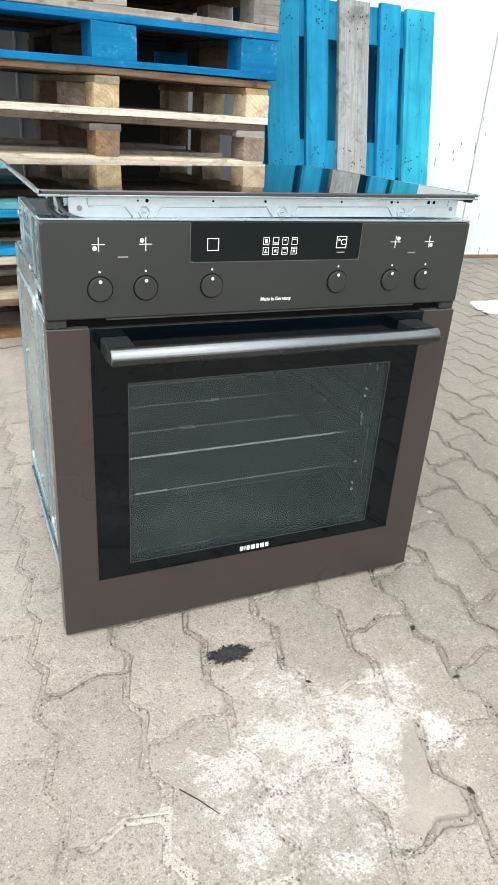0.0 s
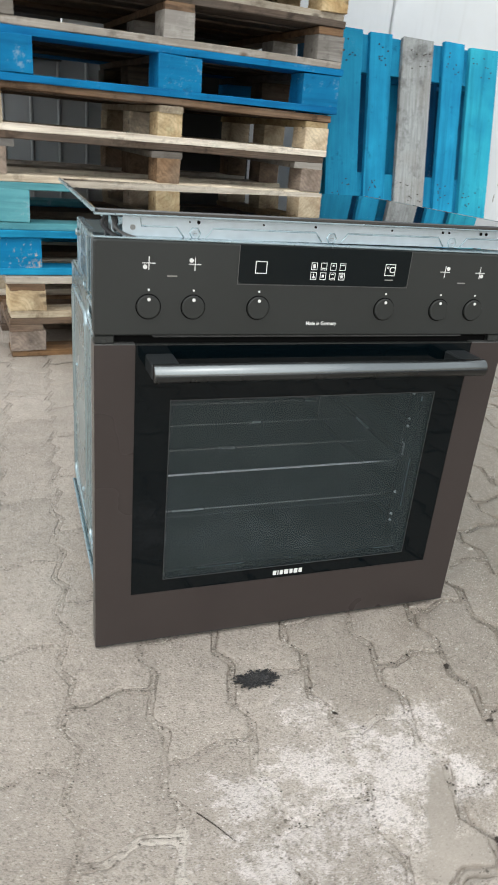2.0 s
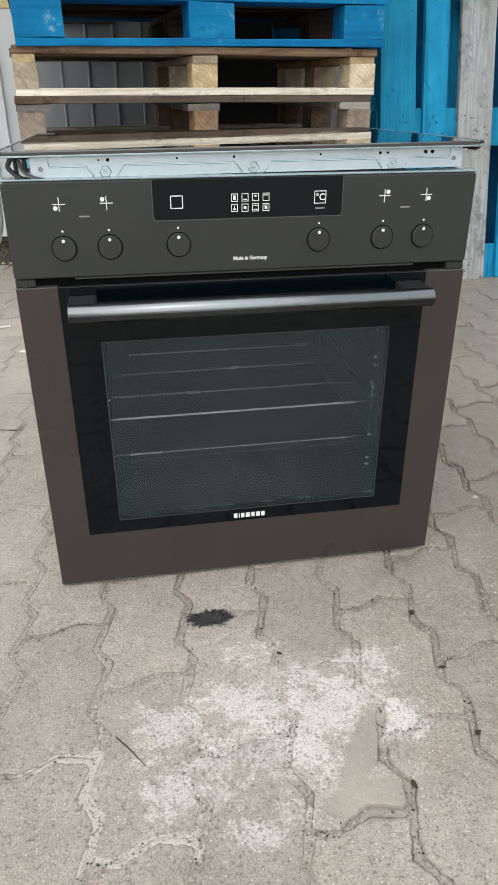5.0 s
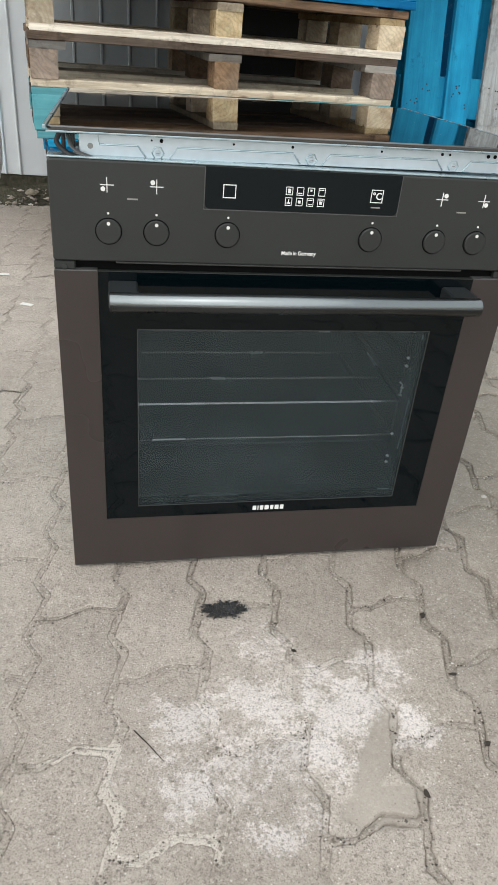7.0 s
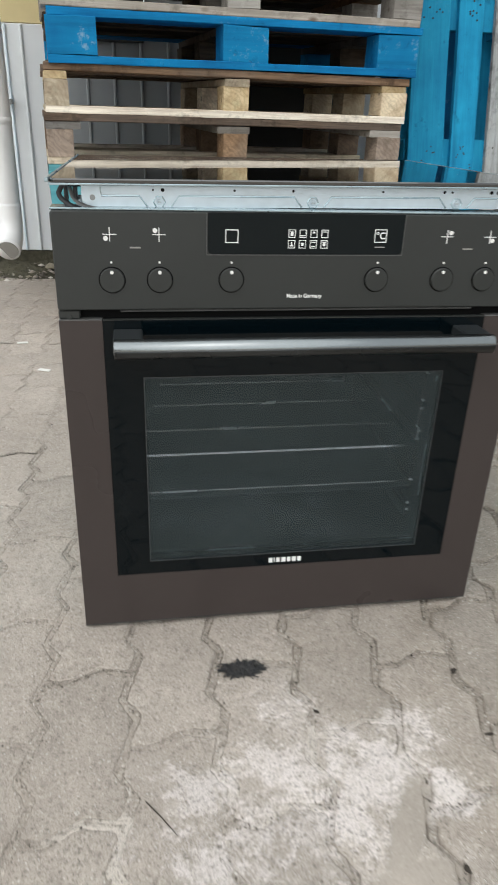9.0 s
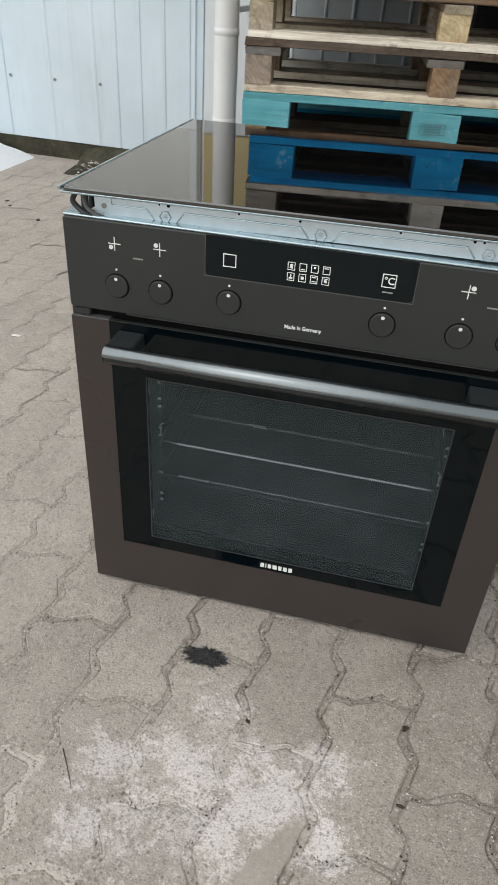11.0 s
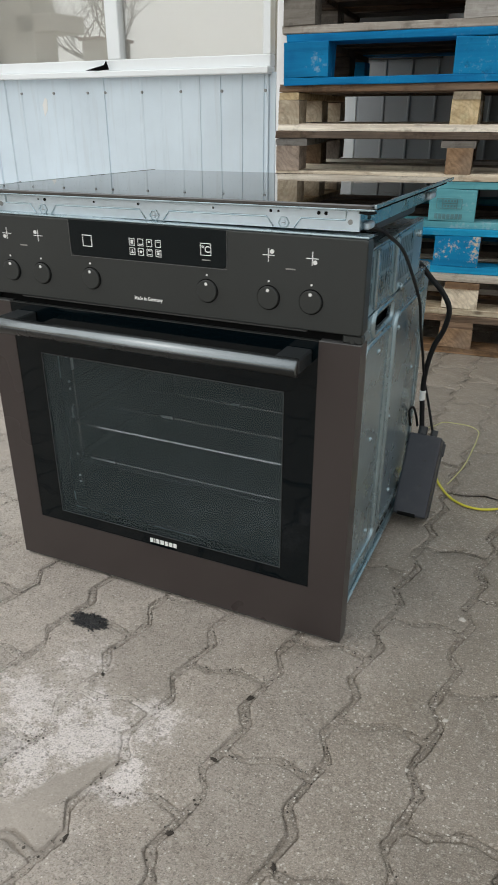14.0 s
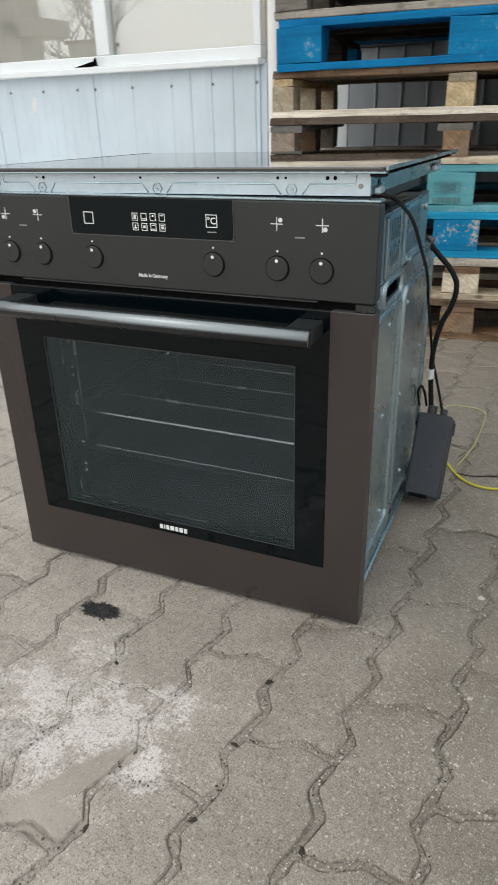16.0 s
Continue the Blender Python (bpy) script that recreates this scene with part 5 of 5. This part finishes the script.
for i in range(NX + 1):
    row = []
    for j in range(NY + 1):
        u, v = -1.25 + 2.2 * i / NX, -0.42 + 0.72 * j / NY
        edge = max(0.0, 1 - (abs(u + 0.15) / 1.05) ** 3) * max(0.0, min(1.0, (v + 0.40 + 0.10 * noise.noise(Vector((u * 4, 0, 1)))) / 0.26))
        h = 0.17 * edge * (0.75 + 0.6 * noise.noise(Vector((u * 2.6, v * 3, 2)))) + edge * 0.03 * noise.noise(Vector((u * 13, v * 13, 4)))
        row.append(bm.verts.new((u, v, max(h, -0.01) if edge > 0 else -0.01)))
    rows.append(row)
for i in range(NX):
    for j in range(NY):
        bm.faces.new((rows[i][j], rows[i + 1][j], rows[i + 1][j + 1], rows[i][j + 1]))
part("snow_crust", bm, M["snow"], snow, smooth=True)
for n, (x, y, r) in enumerate(((-2.02, 1.95, 0.03), (-1.93, 2.02, 0.022), (-2.2, 1.86, 0.016), (-2.68, 1.92, 0.02), (-1.85, 1.88, 0.014), (-2.5, 1.80, 0.012))):
    solo("snow_lump", lump((r, r * 0.8, r * 0.5), n + 3, 2, 0.4), M["snow"], "small lump of frozen snow on the pavers", "snow", at=pose(x, y, -0.036, 0, 0, 50 * n), group="snow lumps", smooth=True)
rnd = random.Random(12)
bm = bmesh.new()
rows = []
for i in range(81):
    row = []
    for j in range(13):
        u, v = -1.55 + 2.1 * i / 80, 2.42 + 0.30 * j / 12
        h = 0.075 * (j / 12) ** 1.3 * (0.7 + 0.9 * noise.noise(Vector((u * 5, v * 6, 3)))) + 0.022 * noise.noise(Vector((u * 24, v * 24, 1))) * (j / 12)
        row.append(bm.verts.new((u, v, -0.037 + (max(h, 0) if j else -0.004))))
    rows.append(row)
for i in range(80):
    for j in range(12):
        bm.faces.new((rows[i][j], rows[i + 1][j], rows[i + 1][j + 1], rows[i][j + 1]))
solo("dirt_strip", bm, M["plinth"], "strip of mossy dirt and dead leaves along the wall", "dirt", "stuff", True)
for n, (x, y, r) in enumerate(((-0.60, 2.55, 0.026), (-0.50, 2.50, 0.020), (-0.69, 2.47, 0.016), (-0.80, 2.42, 0.014), (-0.44, 2.44, 0.014))):
    solo("rubble", lump((r, r * 0.8, r * 0.7), n + 11, 2, 0.45), M["rock"], "broken piece of pale rubble by the wall", "rubble", at=pose(x, y, -0.037 + (0.03 if y > 2.5 else 0.0), 0, 0, 70 * n), group="rubble by the wall")
solo("snow_patch", lump((0.17, 0.13, 0.012), 4, 4, 0.35), M["snow"], "flat patch of melting snow on the pavers", "snow", smooth=True, at=pose(1.95, 1.60, -0.036, 0, 0, 20))
tar = thing("tar_spot", pose(-0.081, -0.107, 0.0002, 0, 0, -4), "small crusty black tar spot on the pavers", "stain")
rnd = random.Random(5)
bm = bmesh.new()
ringv = []
for k in range(150):
    q = 2 * math.pi * k / 150
    r = 0.82 + 0.42 * noise.noise(Vector((math.cos(q) * 1.2, math.sin(q) * 6, 4))) + 0.30 * noise.noise(Vector((math.cos(q) * 5, math.sin(q) * 22, 1))) + rnd.uniform(-0.12, 0.12)
    ringv.append((0.034 * r * math.cos(q), 0.0165 * r * math.sin(q)))
rings = [[bm.verts.new((u * f, v * f, max(z + 0.0022 * noise.noise(Vector((u * f * 230, v * f * 330, 2))), 0.0))) for u, v in ringv]
         for f, z in ((1.0, 0.0), (0.95, 0.0008), (0.82, 0.0013), (0.68, 0.0014), (0.54, 0.0016), (0.40, 0.0016), (0.26, 0.0018), (0.12, 0.0016))]
for a, b in zip(rings, rings[1:]):
    for k in range(150):
        bm.faces.new((a[k], a[(k + 1) % 150], b[(k + 1) % 150], b[k]))
bm.faces.new(rings[-1])
part("crust", bm, M["tar"], tar)
for name, count, low, high, reach, stuff in (("tar_grit", 520, 0.0006, 0.0017, 1.16, M["tar"]), ("sand_grit", 170, 0.0005, 0.0011, 1.0, M["tar_dust"])):
    verts, faces = [], []
    for _ in range(count):
        k, f, r = rnd.randrange(150), math.sqrt(rnd.random()) * reach, rnd.uniform(low, high)
        at = (ringv[k][0] * f, ringv[k][1] * f, 0.0005 if f > 0.85 else 0.0020)
        first = len(verts)
        verts += [tuple(a + r * c * rnd.uniform(0.5, 1.5) for a, c in zip(at, corner)) for corner in OCTA]
        faces += [tuple(first + n for n in t) for t in OCTA_SIDES]
    me = bpy.data.meshes.new(name)
    me.from_pydata(verts, [], faces)
    me.materials.append(stuff)
    tagged(part(name, me, None, tar), kind="stuff")
for x, y, a, s in ((-0.590, 1.490, 20, 0.019), (-0.487, 1.192, -15, 0.019), (-0.72, 1.75, 40, 0.018), (-0.86, 0.75, 10, 0.012)):
    bm = slab([(-s, -s * 0.4), (s * 0.9, -s * 0.5), (s, s * 0.35), (-s * 0.8, s * 0.45)], "z", 0.0015, 0.0)
    solo("paper_scrap", bm, M["paper"], "small white scrap of paper on the pavers", "litter", at=pose(x, y, level(x, y) + 0.002, 0, 3, a), group="scraps on the pavers")
for n, (x, y, r) in enumerate(((0.217, -0.146, 0.0055), (0.113, -0.416, 0.0050), (0.0055, -0.193, 0.0040), (0.216, -0.256, 0.0042), (0.216, -0.363, 0.0045), (0.168, -0.110, 0.0024), (0.336, -0.351, 0.0045), (0.204, -0.425, 0.0035), (0.160, -0.429, 0.0032))):
    solo("pebble", lump((r * 1.15, r * 0.6, r * 0.35), n, 2, 0.7), M["leaf"], "tiny dark pebble caught in a paver joint", "pebble", at=pose(x, y, -0.001, 0, 0, 40 * n + 60), group="pebbles in the joints")
for n, (x, y, r) in enumerate(((0.457, 0.139, 0.0055), (0.468, -0.076, 0.0040), (0.438, -0.173, 0.0034), (0.467, -0.185, 0.0032), (0.255, -0.116, 0.0028), (-0.292, -0.299, 0.0034), (-0.160, -0.414, 0.0040))):
    solo("stone_chip", lump((r * 1.1, r * 0.8, r * 0.5), n + 20, 2, 0.6), M["chip"], "tiny pale stone chip lying on the pavers", "pebble", at=pose(x, y, -0.0005, 0, 0, 55 * n), group="stone chips on the pavers")
rnd = random.Random(71)
for n in range(14):
    x, y, r = rnd.uniform(-2.5, -1.1), rnd.uniform(1.45, 1.95), rnd.uniform(0.006, 0.016)
    line = [(r * rnd.uniform(0.5, 1.2) * math.cos(q), r * 0.6 * rnd.uniform(0.5, 1.2) * math.sin(q)) for q in (2 * math.pi * k / 7 for k in range(7))]
    solo("dead_leaf", slab(line, "z", 0.004, 0.0, 0.001), M["leaf"], "small dark scrap of dead leaf on the pavers", "leaf", at=pose(x, y, level(x, y) + 0.0005, 0, 0, rnd.uniform(0, 360)), group="leaf scraps")
solo("twig", tube([(-0.017, 0.022, 0.001), (-0.001, 0.001, 0.002), (0.016, -0.023, 0.001)], [0.0008, 0.0007, 0.0004], 6), M["leaf"], "thin dry twig on the pavers", "twig", at=pose(-0.20, -0.318, 0))

# ---- across the yard, mirrored in the panes ----


def bare_tree(at, seed):
    """A leafless tree: tapered trunk, forking limbs and many thin twigs."""
    rnd = random.Random(seed)
    tree = thing("bare_tree", at, "leafless winter tree across the yard", "tree")
    trunk, limbs, twigs = bmesh.new(), bmesh.new(), bmesh.new()

    def grow(p, way, length, radius, depth):
        pts, q = [p], p
        for _ in range(3):
            way = (way + Vector((rnd.uniform(-0.28, 0.28), rnd.uniform(-0.28, 0.28), rnd.uniform(-0.05, 0.15)))).normalized()
            q = q + way * length / 3
            pts.append(q)
        into = trunk if depth == 0 else limbs if depth < 3 else twigs
        tube(pts, [radius, radius * 0.88, radius * 0.76, radius * 0.66], 7 if depth < 3 else 4, into)
        if depth < 6:
            for _ in range(4 if depth < 2 else 3):
                start = pts[rnd.choice((2, 3, 3))]
                turn = (way + Vector((rnd.uniform(-0.95, 0.95), rnd.uniform(-0.95, 0.95), rnd.uniform(-0.25, 0.5)))).normalized()
                grow(start, turn, length * rnd.uniform(0.55, 0.8), radius * 0.56, depth + 1)

    grow(Vector((0, 0, 0)), Vector((0.05, 0, 1)), 2.0, 0.085, 0)
    for name, bm in (("trunk", trunk), ("limbs", limbs), ("twigs", twigs)):
        part(name, bm, M["bark"], tree)
    return tree


tree = bare_tree(pose(-19.0, -18.5, 0) @ Matrix.Scale(1.25, 4), 3)
house = thing("house", pose(-24.0, -18.0, 0), "plain dull beige house with a canopy across the yard", "house")
part("wall", box((-6, 2.9, 0), (4.4, 4, 5.2), 0.02), M["facade"], house)
bm = bmesh.new()
v = [bm.verts.new(c) for c in ((-6.4, 2.7, 5.2), (4.6, 2.7, 5.2), (4.6, 4.3, 5.2), (-6.4, 4.3, 5.2), (-6.4, 3.5, 6.2), (4.6, 3.5, 6.2))]
for f in ((0, 1, 5, 4), (2, 3, 4, 5), (1, 2, 5), (0, 4, 3), (0, 3, 2, 1)):
    bm.faces.new([v[k] for k in f])
part("roof", bm, M["roof"], house)
part("canopy", box((3.6, 2.4, 3.2), (5.3, 4, 3.75), 0.03), M["facade"], house)
shed = thing("shed", pose(-17.4, -16.0, 0), "small plain beige shed across the yard", "shed")
part("shed_wall", box((-0.4, 0, 0), (0.4, 1.6, 2.9), 0.02), M["facade"], shed)
part("shed_roof", box((-0.5, -0.1, 2.9), (0.5, 1.7, 3.0), 0.02), M["roof"], shed)


# ---- pavers ----


def zig(v):
    """Sideways swing of the long joints."""
    p = ((v - 0.042) / 0.1125) % 1.0
    return 0.0115 * (1 - 2 * p / 0.28) if p < 0.28 else 0.0115 * (-1 + 2 * (p - 0.28) / 0.72)


CROSS = ((0.0, -0.008), (0.25, -0.010), (0.62, 0.012), (1.0, 0.004))


def paver_outline(v0):
    """Corners of one paver that begins at v0, in its own frame (u from 0 to COL)."""
    knots = []
    k = math.floor((v0 - 0.3 - 0.042) / 0.1125)
    for n in range(k, k + 9):
        knots += [0.042 + 0.1125 * n, 0.042 + 0.1125 * (n + 0.28)]
    left0, right0 = v0 + CROSS[0][1], v0 + CROSS[3][1]
    out = [(COL * f + (zig(v0 + d) if f in (0.0, 1.0) else 0), v0 + d) for f, d in CROSS]
    out += [(COL + zig(v), v) for v in sorted(knots) if right0 + 0.008 < v < right0 + LONG - 0.008]
    out += [(COL * f + (zig(v0 + LONG + d) if f in (0.0, 1.0) else 0), v0 + LONG + d) for f, d in CROSS[::-1]]
    out += [(zig(v), v) for v in sorted(knots, reverse=True) if left0 + 0.008 < v < left0 + LONG - 0.008]
    return out


def shrunk(outline, depths):
    """The outline drawn in towards the paver's middle, by about the given depth at each corner."""
    return [(MID[0] + (u - MID[0]) * (1 - d / (COL / 2)), MID[1] + (v - MID[1]) * (1 - d / (LONG / 2))) for (u, v), d in zip(outline, depths)]


V_EVEN = -0.221
base_outline = paver_outline(V_EVEN)
MID = (COL / 2, V_EVEN + LONG / 2)


def split_line(outline, step):
    """The outline cut into short steps; corners are eased on a second copy."""
    line = []
    for n, p in enumerate(outline):
        q = outline[(n + 1) % len(outline)]
        steps = max(2, round(math.dist(p, q) / step))
        line += [(p[0] + (q[0] - p[0]) * k / steps, p[1] + (q[1] - p[1]) * k / steps) for k in range(steps)]
    eased = [tuple(0.25 * a + 0.5 * b + 0.25 * c for a, b, c in zip(line[k - 1], p, line[(k + 1) % len(line)])) for k, p in enumerate(line)]
    return line, eased


def swell(x, y, cx, cy, rx, ry):
    return max(0.0, 1.0 - math.hypot((x - cx) / rx, (y - cy) / ry)) ** 0.7


def joint_at(x, y):
    """Half width, level of the sand and depth of the cracks of the joint at a place: packed flush on one side, open and gritty on the other."""
    here = Vector((x, y, 0))
    packed = min(1.0, max(0.0, 0.55 - 1.5 * x + 0.9 * noise.noise(here * 5.0) - 0.35 * max(0.0, y)))
    lime = max(swell(x, y, -0.235, -0.375, 0.06, 0.12), swell(x, y, -0.165, -0.44, 0.11, 0.06), swell(x, y, -0.01, -0.26, 0.05, 0.08), swell(x, y, -0.117, -0.272, 0.05, 0.07))
    packed = max(packed, min(1.0, 2.0 * lime))
    half = 0.0046 + 0.0016 * noise.noise(here * 30.0) + 0.0026 * noise.noise(here * 85.0) + 0.0018 * noise.noise(here * 230.0) + 0.0014 * min(1.0, lime * 2)
    level_ = -0.0006 * packed - (1 - packed) * (0.0024 + 0.0022 * noise.noise(here * 14.0))
    open_ = max(0.0, noise.noise(here * 11.0 + Vector((3, 1, 5))) + 0.42) * (1 - 0.85 * packed)
    crack = max(0.0, 0.0024 * open_ * (1 + 1.3 * noise.noise(here * 42.0 + Vector((7, 2, 1)))) + 0.0012 * noise.noise(here * 75.0) * (1 - packed))
    return half, min(level_, -0.0002) + 0.0006 * noise.noise(here * 55.0), crack


def paver_rings(m, fine):
    """A worn paver with its share of the sand-filled joint round it; narrow cracks part the two. Local corners, faces and material slots."""
    line, eased = split_line(base_outline, 0.0042) if fine else (base_outline, base_outline)
    count = len(line)
    states = []
    for u, v in line:
        w = m @ Vector((u - MID[0], v - MID[1], 0))
        states.append(joint_at(w.x, w.y))
    half, fill, crack = [a for a, _, _ in states], [b for _, b, _ in states], [c if fine else 0.15 * c for _, _, c in states]
    flat = shrunk(line, [-0.0003] * count)

    calm = [sum(half[(k + d) % count] for d in range(-4, 5)) / 9 for k in range(count)]

    def ring(depths):
        return shrunk(eased, depths)

    rings = [(flat, [f - 0.0005 for f in fill]),
             (ring([h * 0.55 for h in half]), fill),
             (ring(half), [f - 0.0003 - 1.2 * c for f, c in zip(fill, crack)]),
             (ring([h + 0.0003 + 0.4 * c for h, c in zip(half, crack)]), [f - 0.0006 - 3.4 * c for f, c in zip(fill, crack)]),
             (ring([h + 0.0009 + 0.9 * c for h, c in zip(half, crack)]), [max(0.62 * f, -0.0022) - 0.0002 for f in fill]),
             (ring([0.5 * h + 0.5 * g + 0.0022 + 0.6 * c for h, g, c in zip(half, calm, crack)]), [max(0.22 * f, -0.0008) for f in fill]),
             (ring([h + 0.0052 for h in calm]), [0.0] * count)]
    verts, faces = [], []
    for points, heights in rings:
        verts += [(u - MID[0], v - MID[1], z) for (u, v), z in zip(points, heights)]
    for r in range(len(rings) - 1):
        for k in range(count):
            faces.append((r * count + k, r * count + (k + 1) % count, (r + 1) * count + (k + 1) % count, (r + 1) * count + k))
    faces.append(tuple((len(rings) - 1) * count + k for k in range(count)))
    return verts, faces, [1] * (3 * count) + [0] * (3 * count + 1)


def paver_sheet(name, verts, faces, slots):
    me = bpy.data.meshes.new(name)
    me.from_pydata(verts, [], faces)
    me.materials.append(M["stone"])
    me.materials.append(M["sand"])
    me.polygons.foreach_set("material_index", slots)
    me.polygons.foreach_set("use_smooth", [name == "paver"] * len(slots))
    return me


rnd = random.Random(9)
far_verts, far_faces, far_slots = [], [], []
for col in range(-44, 44):
    shift = 0.0 if col % 2 == 0 else 0.1125
    for row in range(-12, 16):
        u, v = 0.1155 + COL * (col - 1) + COL / 2, V_EVEN + shift + LONG * row + LONG / 2
        x, y = pave_to_world(u, v)
        if y > 2.78 or y < -1.9:
            continue
        slope = math.degrees(math.atan((level(x, y + 0.05) - level(x, y - 0.05)) / 0.1))
        m = pose(x, y, level(x, y) + rnd.uniform(-0.0008, 0.0008), slope + rnd.uniform(-0.35, 0.35), rnd.uniform(-0.35, 0.35), math.degrees(PAVE_TURN) + rnd.uniform(-0.25, 0.25))
        near = -1.0 < x < 1.1 and -0.62 < y < 1.62 and not (abs(x) < 0.2 and 0.1 < y < 0.45)
        pv, pf, ps = paver_rings(m, near)
        if near:
            ob = new("paver", paver_sheet("paver", pv, pf, ps))
            ob.parent = pavement
            ob.matrix_basis = m
        else:
            first = len(far_verts)
            far_verts += [tuple(m @ Vector(c)) for c in pv]
            far_faces += [tuple(first + k for k in f) for f in pf]
            far_slots += ps
far = new("far_pavers", paver_sheet("far_pavers", far_verts, far_faces, far_slots))
far.parent = pavement
tagged(far, kind="stuff")

# crumbs of grit along the joints
grit = Nodes("joint_grit")
geo = grit.add("NewGeometry")
grit.set(Base_Color=grit.ramp(geo.outputs["Random Per Island"], [(0.12, (0.06, 0.050, 0.041)), (0.45, (0.25, 0.215, 0.18)), (0.75, (0.40, 0.355, 0.305)), (0.97, (0.66, 0.63, 0.58))]), Roughness=0.9)
rnd = random.Random(31)
grit_verts, grit_faces = [], []
for ob in [o for o in pavement.children if o.name.startswith("paver")]:
    base = ob.matrix_basis.translation
    if not (-0.75 < base.x < 0.95 and -0.62 < base.y < 0.75):
        continue
    for n, p in enumerate(base_outline):
        q = base_outline[(n + 1) % len(base_outline)]
        for _ in range(rnd.choice((2, 5, 9, 14, 22))):
            f, r = rnd.random(), rnd.uniform(0.0005, 0.0016) * rnd.choice((1, 1, 1, 1.4))
            at = ob.matrix_basis @ Vector((p[0] + (q[0] - p[0]) * f - MID[0] + rnd.gauss(0, 0.0042), p[1] + (q[1] - p[1]) * f - MID[1] + rnd.gauss(0, 0.0042), -0.0006))
            first = len(grit_verts)
            grit_verts += [(at.x + r * c[0] * rnd.uniform(0.6, 1.3), at.y + r * c[1] * rnd.uniform(0.6, 1.3), at.z + r * 0.7 * c[2]) for c in OCTA]
            grit_faces += [tuple(first + k for k in t) for t in OCTA_SIDES]
me = bpy.data.meshes.new("joint_grit")
me.from_pydata(grit_verts, [], grit_faces)
me.materials.append(grit.mat)
tagged(new("joint_grit", me), "fine grit and crumbs lying along the paver joints", "grit", kind="stuff")

# dead leaves and crumbs on the dirt by the wall
rnd = random.Random(44)
litter_verts, litter_faces = [], []
for _ in range(900):
    x, y = rnd.uniform(-1.5, 0.5), 2.40 + 0.22 * rnd.random() ** 0.8
    r = rnd.uniform(0.003, 0.011) * rnd.choice((0.6, 1, 1, 1.5))
    z = -0.035 + 0.06 * max(0.0, (y - 2.42) / 0.3) ** 1.3
    first = len(litter_verts)
    litter_verts += [(x + r * c[0] * rnd.uniform(0.5, 1.5), y + r * c[1] * rnd.uniform(0.5, 1.5), z + r * 0.6 * c[2]) for c in OCTA]
    litter_faces += [tuple(first + k for k in t) for t in OCTA_SIDES]
me = bpy.data.meshes.new("dirt_litter")
me.from_pydata(litter_verts, [], litter_faces)
me.materials.append(grit.mat)
tagged(new("dirt_litter", me), "dead leaves and crumbs on the dirt along the wall", "litter", kind="stuff")
